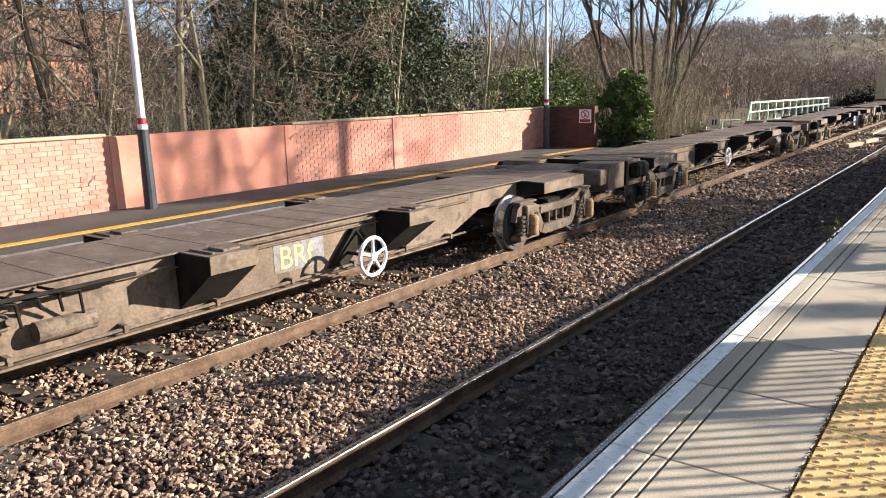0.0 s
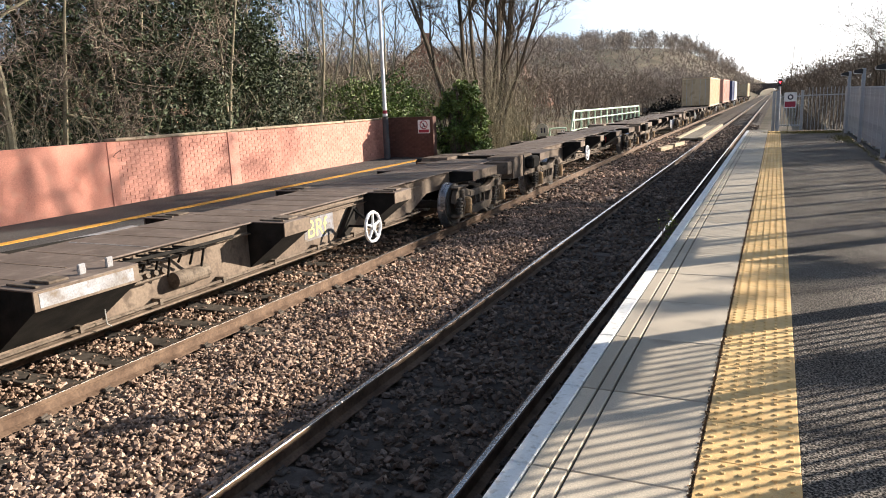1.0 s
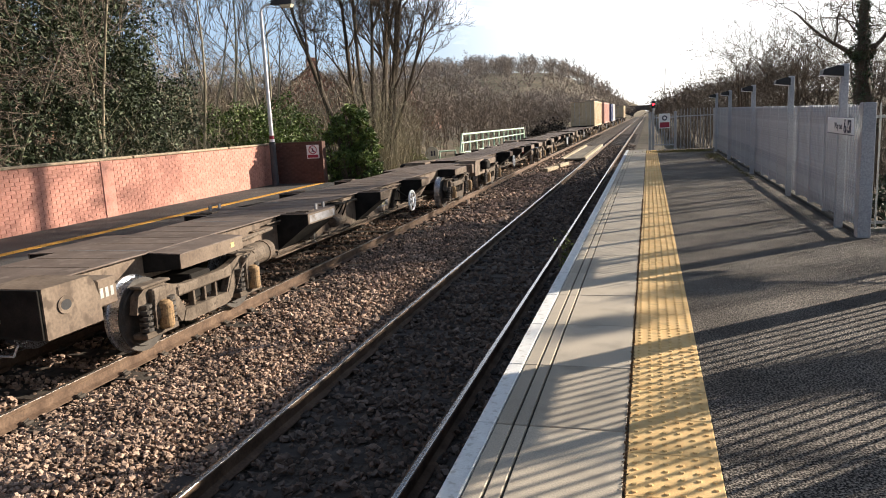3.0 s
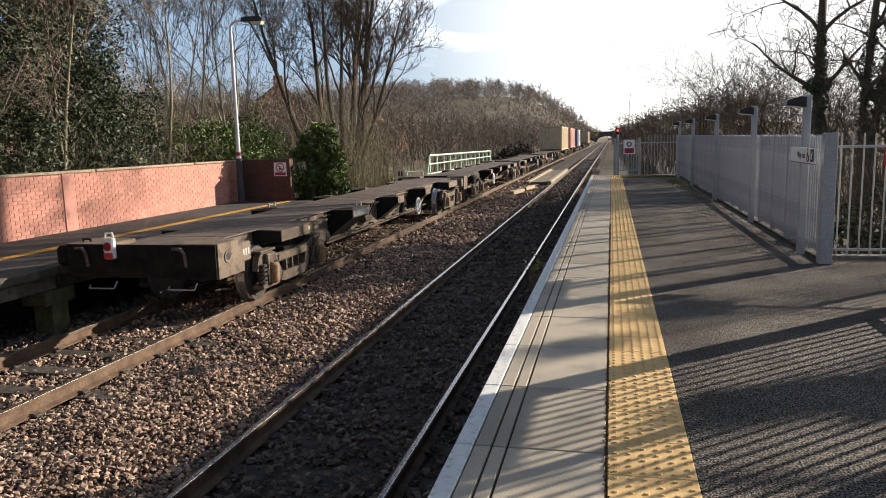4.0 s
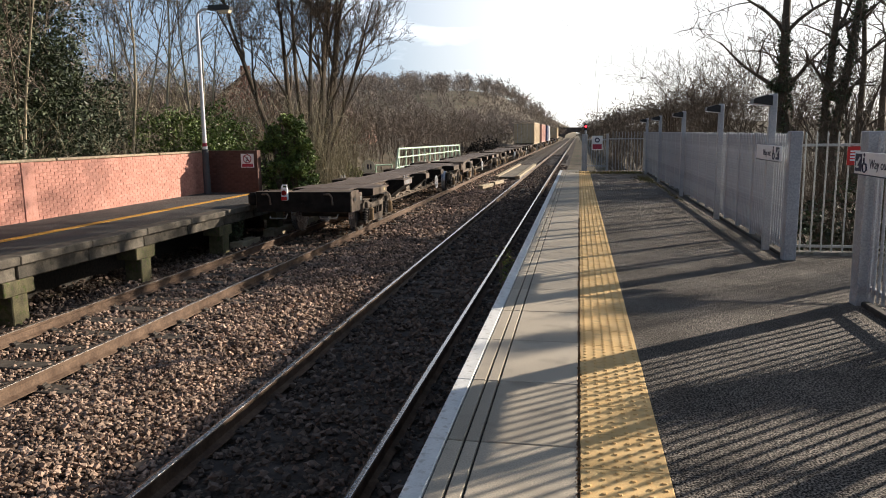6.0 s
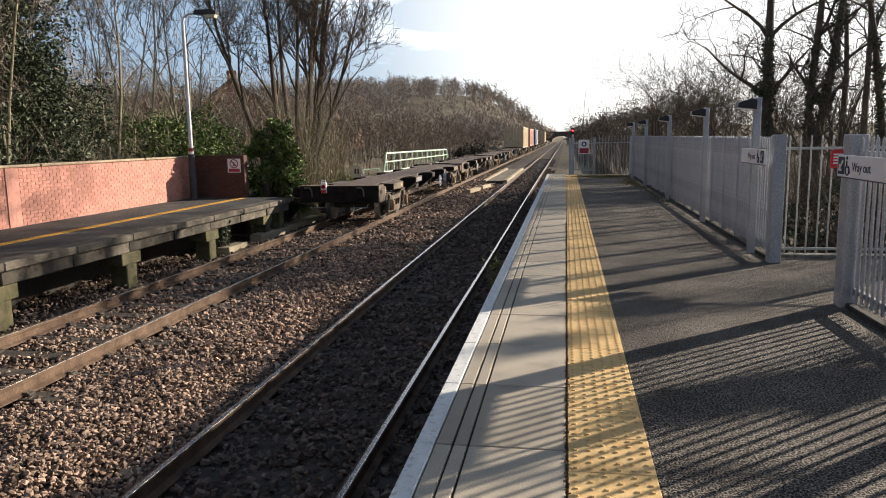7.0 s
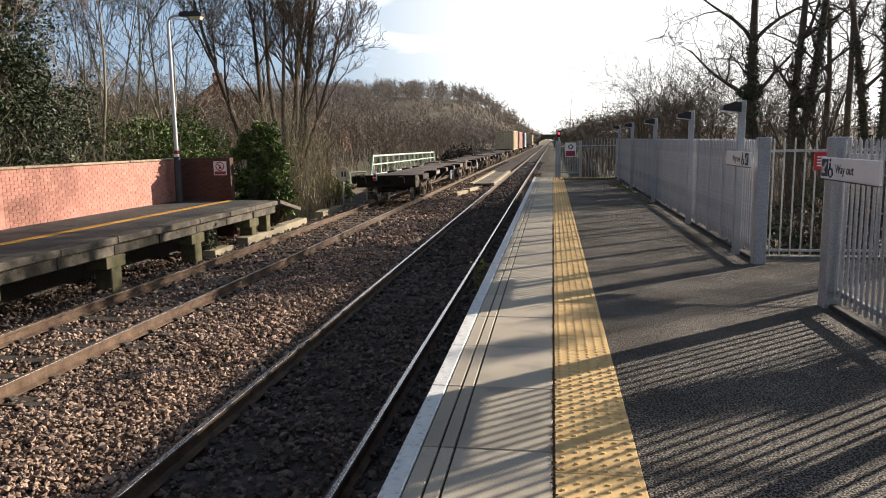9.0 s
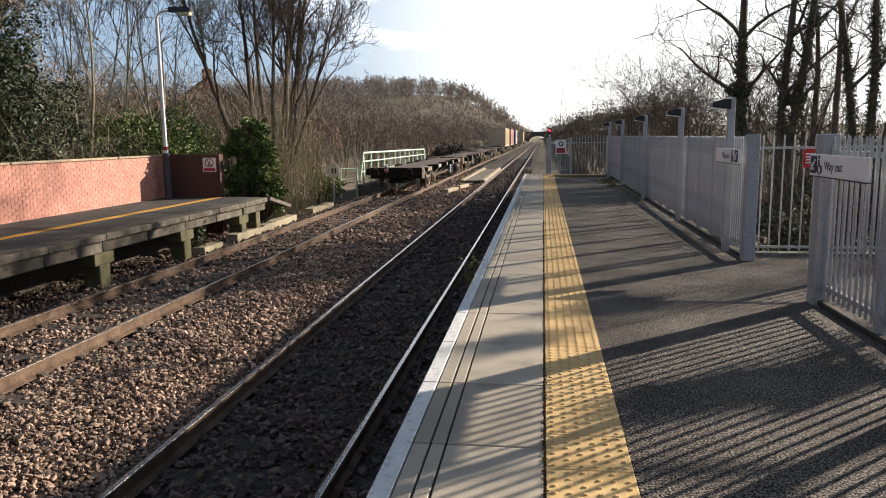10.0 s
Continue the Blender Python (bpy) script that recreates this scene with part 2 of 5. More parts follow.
M_ROOF = mat("roof_tile", (0.13, 0.075, 0.055), (0.20, 0.12, 0.09), 2, 0.9, fine=14)
M_PANE = mat("window_glass", (0.02, 0.025, 0.03), (0.04, 0.045, 0.05), 1, 0.1, bump=0, spec=0.6)
M_FRAME = mat("white_window_frame", (0.70, 0.70, 0.68), (0.78, 0.78, 0.76), 2, 0.6, bump=0)
M_TIMBER = mat("old_timber", (0.13, 0.11, 0.085), (0.22, 0.19, 0.145), 4, 0.9, vary=0.15)
M_YTIMBER = mat("yellowed_board", (0.32, 0.26, 0.17), (0.44, 0.36, 0.25), 3, 0.85)
M_BLUEP = mat("blue_paint_patch", (0.155, 0.14, 0.125), (0.24, 0.245, 0.28), 5, 0.7, stain=(0.16, 0.125, 0.095))
M_YELP = mat("yellow_paint_mark", (0.60, 0.48, 0.16), (0.72, 0.58, 0.22), 6, 0.7)
M_PALE = mat("weathered_pale_paint", (0.19, 0.175, 0.165), (0.34, 0.35, 0.38), 3, 0.6, stain=(0.15, 0.115, 0.085), bump=0.05)
M_SIGNAL = glow("red_signal_light", (1.0, 0.02, 0.03), 5.0)
M_BRIDGE = mat("far_bridge_brick", (0.10, 0.085, 0.075), (0.16, 0.135, 0.12), 0.5, 0.95)


# ---- mesh tools ----
def mesh_of(name, bm, material):
    me = bpy.data.meshes.new(name)
    bm.to_mesh(me)
    bm.free()
    me.materials.append(material)
    return me


def part(name, bm, material, parent, label=""):
    ob = new(name, mesh_of(name, bm, material))
    ob.parent = parent
    if label:
        ob["label"] = label
    return ob


def share(name, me, parent, m):
    ob = new(name, me)
    ob.parent = parent
    ob.matrix_basis = m
    return ob


def empty(name, m, label, category, group="", kind=""):
    ob = new(name)
    ob.empty_display_size = 0.1
    ob.matrix_basis = m
    return tagged(ob, label, category, group, kind)


def box(x0, x1, y0, y1, z0, z1, bevel=0.0, bm=None):
    fresh = bmesh.new()
    r = bmesh.ops.create_cube(fresh, size=1.0)
    for v in r["verts"]:
        v.co = Vector((x0 + (v.co.x + 0.5) * (x1 - x0), y0 + (v.co.y + 0.5) * (y1 - y0), z0 + (v.co.z + 0.5) * (z1 - z0)))
    if bevel:
        bmesh.ops.bevel(fresh, geom=fresh.edges[:], offset=bevel, segments=1, affect="EDGES")
    return join(bm, fresh)


def join(bm, other):
    if bm is None:
        return other
    tmp = bpy.data.meshes.new("tmp")
    other.to_mesh(tmp)
    other.free()
    bm.from_mesh(tmp)
    bpy.data.meshes.remove(tmp)
    return bm


def tube(p, q, r0, r1=None, seg=10, bm=None):
    """A closed tapered cylinder from p to q."""
    r1 = r0 if r1 is None else r1
    p, q = Vector(p), Vector(q)
    fresh = bmesh.new()
    bmesh.ops.create_cone(fresh, cap_ends=True, segments=seg, radius1=r0, radius2=r1, depth=(q - p).length)
    m = Matrix.Translation((p + q) / 2) @ (q - p).to_track_quat("Z", "Y").to_matrix().to_4x4()
    bmesh.ops.transform(fresh, matrix=m, verts=fresh.verts)
    return join(bm, fresh)


def pipe(points, r, seg=6, bm=None):
    for a, b in zip(points, points[1:]):
        bm = tube(a, b, r, r, seg, bm)
    return bm


def prism(profile, axis, a, b, bm=None):
    """Extrudes a closed 2D profile along x (profile in y, z), y (x, z) or z (x, y), from a to b."""
    fresh = bmesh.new()
    def at(u, v, w):
        return {"x": (w, u, v), "y": (u, w, v), "z": (u, v, w)}[axis]
    lo = [fresh.verts.new(at(u, v, a)) for u, v in profile]
    hi = [fresh.verts.new(at(u, v, b)) for u, v in profile]
    n = len(profile)
    for i in range(n):
        fresh.faces.new((lo[i], lo[(i + 1) % n], hi[(i + 1) % n], hi[i]))
    fresh.faces.new(lo)
    fresh.faces.new(hi)
    bmesh.ops.recalc_face_normals(fresh, faces=fresh.faces)
    return join(bm, fresh)


def raw(name, verts, faces, material, smooth=False):
    me = bpy.data.meshes.new(name)
    me.from_pydata(np.asarray(verts).tolist(), [], np.asarray(faces).tolist())
    me.materials.append(material)
    return me


def tubes_mesh(name, segs, material, k=4):
    """One mesh of many tapered tubes; each row of segs: x y z, x y z, r0, r1."""
    s = np.asarray(segs, float)
    p, q, r0, r1 = s[:, 0:3], s[:, 3:6], s[:, 6:7], s[:, 7:8]
    d = q - p
    d /= np.linalg.norm(d, axis=1, keepdims=True) + 1e-9
    ref = np.where(np.abs(d[:, 2:3]) > 0.9, [[1.0, 0, 0]], [[0, 0, 1.0]])
    u = np.cross(d, ref)
    u /= np.linalg.norm(u, axis=1, keepdims=True) + 1e-9
    w = np.cross(d, u)
    rings = []
    for i in range(k):
        a = 2 * math.pi * i / k
        o = math.cos(a) * u + math.sin(a) * w
        rings += [p + o * r0, q + o * r1]
    verts = np.stack(rings, 1).reshape(-1, 3)
    base = np.arange(len(s))[:, None] * 2 * k
    faces = [base + np.array([[2 * i, 2 * ((i + 1) % k), 2 * ((i + 1) % k) + 1, 2 * i + 1]]) for i in range(k)]
    return raw(name, verts, np.concatenate(faces), material)


def leaves_mesh(name, pts, size, material, rng, flat=0.0):
    """Many small folded leaves at pts, turned at random."""
    pts = np.asarray(pts, float)
    n = len(pts)
    a = rng.normal(size=(n, 3))
    a[:, 2] *= 1 - flat
    a /= np.linalg.norm(a, axis=1, keepdims=True)
    b = np.cross(a, rng.normal(size=(n, 3)))
    b /= np.linalg.norm(b, axis=1, keepdims=True) + 1e-9
    c = np.cross(a, b)
    s = size * rng.uniform(0.6, 1.4, (n, 1))
    verts = np.stack([pts - a * s, pts + b * s * 0.45 + c * s * 0.12, pts + a * s, pts - b * s * 0.45 + c * s * 0.12], 1).reshape(-1, 3)
    i = np.arange(n)[:, None] * 4
    return raw(name, verts, np.concatenate([i + [[0, 1, 2]], i + [[0, 2, 3]]]), material)


# ---- the line of the tracks ----
def bend(y):
    return -0.006 * min(max(y - 15.0, 0.0), 30.0)


def drop(y):
    return -0.0012 * max(y - 12.0, 0.0)


FAR_X, FAR_Z = -5.58, -0.90
NEAR_X, NEAR_Z = -1.55, -0.94


def far_line(y):
    return FAR_X + bend(y), FAR_Z + drop(y)


def near_line(y):
    return NEAR_X + 0.4 * bend(y), NEAR_Z + drop(y) * 0.8


STATIONS = [y for y in range(-10, 60, 2)] + [y for y in range(60, 345, 8)]


def sweep(name, profile, line, material, off):
    verts, faces, n = [], [], len(profile)
    for y in STATIONS:
        x, z = line(y)
        verts += [(x + off + u, y, z + v) for u, v in profile]
    for i in range(len(STATIONS) - 1):
        for j in range(n):
            faces.append((i * n + j, i * n + (j + 1) % n, (i + 1) * n + (j + 1) % n, (i + 1) * n + j))
    return raw(name, verts, faces, material)


WEB = [(-0.07, -0.159), (0.07, -0.159), (0.07, -0.148), (0.012, -0.125), (0.010, -0.05), (0.034, -0.038), (0.0355, -0.009), (0.031, -0.003), (-0.031, -0.003), (-0.0355, -0.009), (-0.034, -0.038), (-0.010, -0.05), (-0.012, -0.125), (-0.07, -0.148)]
HEAD = [(-0.018, -0.004), (0.027, -0.004), (0.025, -0.001), (0.018, 0.0), (-0.010, 0.0), (-0.016, -0.001)]


def railway(name, line, label, material, head_mat):
    top = empty(name, Matrix(), label, "railway track", kind="structure")
    for off in (-0.7525, 0.7525):
        rail = new("rail", sweep("rail", WEB, line, M_RUST, off))
        rail.parent = top
        head = new("rail_head", sweep("rail_head", HEAD, line, head_mat, off))
        head.parent = rail
    bm = box(-1.26, 1.26, -0.13, 0.13, -0.30, -0.166, 0.012)
    for off in (-0.7525, 0.7525):
        for s in (-1, 1):
            bm = box(*sorted((off + s * 0.05, off + s * 0.13)), -0.055, 0.055, -0.167, -0.132, 0.012, bm)
            bm = tube((off + s * 0.085, -0.03, -0.130), (off + s * 0.085, 0.03, -0.118), 0.010, None, 6, bm)
    me = mesh_of("sleeper", bm, material)
    y = -5.0
    while y < 90:
        x, z = line(y)
        share("sleeper", me, top, pose(x, y, z))
        y += 0.68
    return top


railway("track_far", far_line, "rusty rails on sleepers of the track the train runs on", M_SLEEPER, M_HEAD2)
railway("track_near", near_line, "shiny-topped rails beside the platform edge, in shade", M_OILY, M_HEAD)


# ---- ground ----
def smooth(a, b, v):
    e = min(max((v - a) / (b - a), 0.0), 1.0)
    return e * e * (3 - 2 * e)


def ground_z(x, y):
    bed = -1.34 + drop(y)
    left = -0.9 + smooth(-10.5, -16, x) * 1.1 + 2.0 * smooth(-20, -60, x)
    right = -0.75 + 0.8 * smooth(6, 20, x)
    z = bed + (left - bed) * smooth(-9.6, -10.6, x) if x < 0 else bed + (right - bed) * smooth(3.0, 3.6, x)
    hill = smooth(-3, -34, x) * smooth(110, 290, y) * 16.0
    hill_r = smooth(3, 20, x) * smooth(60, 150, y) * 3.0
    return z + hill + hill_r + (noise.noise(Vector((x * 0.15, y * 0.15, 0))) * 0.25 if (x < -11 or x > 4) else 0)


def ground():
    xs = [-1500, -700, -350, -200, -140, -100, -80, -65, -55, -45, -38, -32, -27, -23, -20, -17, -15, -13, -11.5, -10.6, -10.1, -9.6, -6, -3, 0, 3.0, 3.3, 3.6, 4.5, 6, 8, 11, 15, 20, 28, 40, 60, 100, 200, 400, 800, 1500]
    ys = [-60, -30] + list(range(-15, 60, 3)) + list(range(60, 130, 6)) + list(range(130, 330, 12)) + [340, 370, 420, 500, 700, 1000, 1600, 2500]
    verts = [(x, y, ground_z(x, y)) for y in ys for x in xs]
    n = len(xs)
    faces = [(j * n + i, j * n + i + 1, (j + 1) * n + i + 1, (j + 1) * n + i) for j in range(len(ys) - 1) for i in range(n - 1)]
    ob = new("ground", raw("ground", verts, faces, M_GROUND))
    tagged(ob, "brown leaf-littered earth banks beside the railway", "ground", kind="structure")


ground()


def bed_z(x, y):
    """Top of the ballast."""
    fx, fz = far_line(y)
    nx, nz = near_line(y)
    t = min(max((x - fx) / (nx - fx), 0.0), 1.0)
    z = fz + (nz - fz) * t - 0.20
    z += 0.07 * math.exp(-((x + 3.6) / 0.55) ** 2) + 0.04 * smooth(-2.2, -1.9, x)
    z -= 0.22 * smooth(-7.0, -8.4, x)
    return z + 0.035 * noise.noise(Vector((x * 1.3, y * 0.9, 3.0)))


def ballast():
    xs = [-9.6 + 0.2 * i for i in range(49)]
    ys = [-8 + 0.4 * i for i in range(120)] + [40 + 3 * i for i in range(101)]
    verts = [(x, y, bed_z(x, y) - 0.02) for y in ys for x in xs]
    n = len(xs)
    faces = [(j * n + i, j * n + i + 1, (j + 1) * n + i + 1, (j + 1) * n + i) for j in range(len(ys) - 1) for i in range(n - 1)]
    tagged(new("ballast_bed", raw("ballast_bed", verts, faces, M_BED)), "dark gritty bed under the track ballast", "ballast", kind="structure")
    rng = np.random.default_rng(5)
    octa = np.array([(1, 0, 0), (-1, 0, 0), (0, 1, 0), (0, -1, 0), (0, 0, 1), (0, 0, -1), (0.6, 0.6, 0.5), (-0.6, -0.5, 0.6)], float)
    tris = np.array([(0, 2, 6), (2, 4, 6), (4, 0, 6), (2, 1, 4), (1, 3, 7), (3, 4, 7), (4, 1, 7), (3, 0, 4), (2, 0, 5), (1, 2, 5), (3, 1, 5), (0, 3, 5)])

    def stones(name, zones, material, label):
        pts, size = [], []
        for x0, x1, y0, y1, density, r in zones:
            c = int((x1 - x0) * (y1 - y0) * density)
            px, py = rng.uniform(x0, x1, c), rng.uniform(y0, y1, c)
            for x, y in zip(px, py):
                fx, nx = far_line(y)[0], near_line(y)[0]
                d = min(abs(abs(x - fx) - 0.7525), abs(abs(x - nx) - 0.7525))
                if d < 0.085:
                    continue
                on = abs(x - fx) < 0.70 or abs(x - nx) < 1.28
                k = ((y + 5.0) / 0.68) % 1.0
                if on and (k < 0.2 or k > 0.8) and rng.random() < (0.62 if x < -3.6 else 0.3):
                    continue
                pts.append((x, y, bed_z(x, y) + rng.uniform(-0.012, 0.052)))
                size.append(r * (0.5 + 1.15 * rng.random() ** 1.6))
        p, s = np.array(pts), np.array(size)
        n = len(p)
        q = rng.normal(size=(n, 4))
        q /= np.linalg.norm(q, axis=1, keepdims=True)
        w, x, y, z = q.T
        rot = np.stack([1 - 2 * (y * y + z * z), 2 * (x * y - z * w), 2 * (x * z + y * w), 2 * (x * y + z * w), 1 - 2 * (x * x + z * z), 2 * (y * z - x * w), 2 * (x * z - y * w), 2 * (y * z + x * w), 1 - 2 * (x * x + y * y)], 1).reshape(n, 3, 3)
        shape = octa[None] * rng.uniform(0.55, 1.2, (n, 1, 3)) * rng.uniform(0.8, 1.2, (n, 8, 1))
        v = np.einsum("nij,nkj->nki", rot, shape) * s[:, None, None]
        v[:, :, 2] *= 0.8
        verts = (v + p[:, None]).reshape(-1, 3)
        faces = (np.arange(n)[:, None, None] * 8 + tris[None]).reshape(-1, 3)
        tagged(new(name, raw(name, verts, faces, material)), label, "ballast", kind="stuff")

    stones("ballast_stones", [(-4.75, -2.32, 2.0, 8.5, 1650, 0.0245), (-4.8, -2.32, 8.5, 18, 700, 0.030), (-5.1, -2.3, 18, 34, 150, 0.05), (-5.2, -2.3, 34, 60, 40, 0.075),
                              (-6.9, -4.75, 2.0, 12, 560, 0.027), (-6.9, -4.75, 12, 26, 250, 0.037), (-7.3, -5.0, 26, 50, 60, 0.06)],
           M_BALLAST, "broken pinkish-grey granite track ballast")
    # first zone lies under the far platform: dark there for shade only
    stones("oily_ballast_stones", [(-9.4, -6.9, 5, 26, 130, 0.04), (-2.3, -0.05, 1.5, 12, 330, 0.032), (-2.3, -0.05, 12, 30, 120, 0.045), (-2.4, -0.1, 30, 60, 30, 0.07)], M_DIRTY_SHADE, "ballast between the near rails and under the far platform, oil and shade in its colour")


ballast()

# ---- near platform ----
Y0, Y1 = -4.026, 30.0
near_platform = empty("platform_near", Matrix(), "station platform with pale coping slabs, yellow tactile strip and asphalt", "platform", kind="structure")
part("asphalt_surface", box(1.16, 3.34, Y0, Y1 + 0.4, -0.9, -0.002), M_ASPH, near_platform, "coarse dark grey asphalt")
part("asphalt_path", box(3.342, 9.0, 2.0, 10.6, -0.9, -0.004), M_ASPH, near_platform, "asphalt exit path")
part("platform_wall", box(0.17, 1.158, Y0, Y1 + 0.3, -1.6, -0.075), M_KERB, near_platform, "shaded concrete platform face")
part("bedding", box(0.02, 1.155, Y0, Y1, -0.074, -0.02), M_JOINT, near_platform)
part("end_ramp", prism([(Y1 + 0.4, -0.05), (Y1 + 4.5, -0.85), (Y1 + 4.5, -1.2), (Y1 + 0.4, -1.2)], "x", 0.15, 3.2), M_ASPH2, near_platform, "ramp off the platform end")


def grooved_slab():
    bm = None
    for a, b in ((0.104, 0.184), (0.196, 0.262), (0.274, 0.750)):
        bm = box(a, b, 0.004, 0.910, -0.07, 0.0, 0.004, bm)
    return mesh_of("paving_slab", bm, M_SLAB)


slab_me = grooved_slab()
edge_me = mesh_of("white_edge", box(0.0, 0.096, 0.003, 0.911, -0.075, 0.001, 0.006), M_WHITE)
rng_s = random.Random(3)
y = Y0
while y < Y1 - 0.1:
    share("paving_slab", slab_me, near_platform, pose(0, y, rng_s.uniform(-0.002, 0.001), rng_s.uniform(-0.08, 0.08), rng_s.uniform(-0.1, 0.1)))
    share("edge_slab", edge_me, near_platform, pose(0, y, 0))
    y += 0.914


def tactile():
    bm = box(0.0, 0.396, 0.002, 0.398, -0.06, 0.0, 0.003)
    for i in range(6):
        for j in range(6):
            x, y = 0.035 + i * 0.0655, 0.035 + j * 0.0660
            bm = tube((x, y, -0.001), (x, y, 0.0065), 0.0135, 0.009, 8, bm)
    return mesh_of("tactile_paver", bm, M_TACT)


tact_me = tactile()
y = Y0
while y < Y1 - 0.1:
    share("tactile_paver", tact_me, near_platform, pose(0.762, y, rng_s.uniform(-0.001, 0.001)))
    y += 0.4
rng_m = np.random.default_rng(8)
pts = np.stack([0.757 + rng_m.normal(0, 0.006, 2600), rng_m.uniform(1.5, 14, 2600), np.full(2600, 0.001)], 1)
tagged(new("joint_debris", leaves_mesh("joint_debris", pts, 0.008, M_MOSS, rng_m)), "rusty brown moss and grit in the paving joint", "moss", kind="stuff")

M_MOSSG = mat("platform_moss", (0.13, 0.11, 0.035), (0.25, 0.20, 0.07), 9, 0.95, stain=(0.05, 0.05, 0.03), island=0.4, bump=0)
pts = np.concatenate([np.stack([rng_m.normal(mx, sx, n), rng_m.normal(my, sy, n), np.full(n, 0.003)], 1) for mx, my, sx, sy, n in ((2.2, 28.8, 0.6, 0.35, 2600), (2.85, 25.0, 0.16, 1.0, 450), (2.95, 20.0, 0.05, 2.0, 160))])
pts = pts[(pts[:, 0] < 3.05) & (pts[:, 1] < 30.2)]
tagged(new("platform_moss", leaves_mesh("platform_moss", pts, 0.03, M_MOSSG, rng_m)), "yellow-green moss on the asphalt at the platform end", "moss", kind="stuff")

# small weed growing at the platform edge
rng_w = np.random.default_rng(4)
weed = empty("weed", pose(-0.10, 9.5, -0.35), "small dry weed growing up at the platform edge", "plant")
segs = []
for i in range(7):
    a = rng_w.uniform(0, 6.28)
    p = np.array([0.0, 0, -0.65])
    for j in range(5):
        q = p + np.array([math.cos(a) * 0.02, math.sin(a) * 0.02, 0.2])
        segs.append((*p, *q, 0.006, 0.004))
        p = q
stems = new("stem", tubes_mesh("weed_stems", segs, M_TWIG, 3))
stems.parent = weed
w_leaf = new("leaves", leaves_mesh("weed_leaves", rng_w.normal(0, 1, (160, 3)) * (0.05, 0.05, 0.13) + (0, 0, 0.2), 0.022, M_LEAF_Y, rng_w))
w_leaf.parent = weed


# ---- station fence ----
FX = 3.19
bar_me = mesh_of("bar", tube((0, 0, 1.455), (0, 0, 1.48), 0.0135, 0.004, 8, tube((0, 0, 0.09), (0, 0, 1.455), 0.0135, None, 8)), M_GALV)
post_me = mesh_of("post", box(-0.035, 0.035, -0.035, 0.035, -0.06, 1.48, 0.006), M_GALV)


def fence_panel(name, x, y0, y1, label, pitch=0.105, spine=2.75, first=True, last=True):
    f = empty(name, pose(x, 0, 0), label, "fence", "station fences")
    for z in (0.16, 1.34):
        part("rail", box(0.008, 0.048, y0, y1, z - 0.022, z + 0.022, 0.004), M_GALV, f)
    part("kerb", box(-0.03, 0.045, y0, y1, -0.05, 0.04, 0.012), M_JOINT, f, "dark mossy kerb under the fence")
    y = y0 + pitch
    while y < y1 - 0.05:
        share("bar", bar_me, f, pose(0, y, 0))
        y += pitch
    n = max(1, round((y1 - y0) / spine))
    for i in range(n + 1):
        if (i == 0 and not first) or (i == n and not last):
            continue
        share("post", post_me, f, pose(0.02, y0 + (y1 - y0) * i / n, 0))
    return f


fence_long = fence_panel("platform_fence", FX, 9.95, 30.2, "long grey steel vertical-bar fence along the platform", spine=0.965)
part("corner_post", box(-0.07, 0.07, 9.84, 9.98, -0.03, 1.50, 0.008), M_GALV, fence_long, "square grey corner post")
fence_near = fence_panel("platform_fence", FX, -4.0, 7.56, "grey steel vertical-bar fence beside the exit", spine=1.16)
part("gate_post", box(-0.075, 0.075, 7.50, 7.66, -0.03, 1.50, 0.008), M_GALV, fence_near, "square grey gate post")


def open_fence():
    f = empty("bar_fence", pose(3.34, 10.30, 0), "open galvanised bar fence across the exit path", "fence", "station fences")
    bar = mesh_of("bar", tube((0, 0, 1.46), (0, 0, 1.49), 0.010, 0.003, 8, tube((0, 0, 0.03), (0, 0, 1.46), 0.010, None, 8)), M_GALV2)
    for z in (0.10, 1.33):
        part("rail", box(0, 4.6, 0.010, 0.034, z - 0.016, z + 0.016, 0.003), M_GALV2, f)
    for i in range(37):
        share("bar", bar, f, pose(0.08 + i * 0.122, 0, 0))
    for x in (2.3, 4.6):
        part("post", box(x - 0.03, x + 0.03, 0.035, 0.095, -0.05, 1.36, 0.004), M_GALV2, f)
    part("kerb", box(0, 4.7, -0.06, 0.10, -0.03, 0.035, 0.008), M_KERB, f)


open_fence()


def flood_post(y):
    f = empty("fence_light", pose(3.10, y, 0), "grey post with a black angled floodlight on the platform fence", "floodlight", "fence lights")
    part("pole", box(-0.045, 0.045, -0.03, 0.03, -0.02, 1.96, 0.005), M_GALV, f)
    part("lamp_head", prism([(-0.03, 1.815), (-0.03, 1.935), (-0.10, 1.945), (-0.245, 1.905), (-0.255, 1.845)], "y", -0.105, 0.105), M_BLACK, f, "black floodlight housing")
    part("lens", prism([(-0.05, 1.810), (-0.045, 1.8155), (-0.243, 1.841), (-0.245, 1.835)], "y", -0.09, 0.09), M_SIGN, f, "pale floodlight lens")


for y in (10.62, 14.05, 18.6, 23.6, 27.95):
    flood_post(y)


def words(text, size, material, parent, m, name="lettering"):
    cu = bpy.data.curves.new(name, "FONT")
    cu.body, cu.size, cu.extrude = text, size, 0.001
    tmp = new(name + "_tmp", cu)
    me = bpy.data.meshes.new_from_object(tmp.evaluated_get(bpy.context.evaluated_depsgraph_get()))
    bpy.data.objects.remove(tmp)
    me.materials.clear()
    me.materials.append(material)
    ob = new(name, me)
    ob.parent = parent
    ob.matrix_basis = m
    return ob


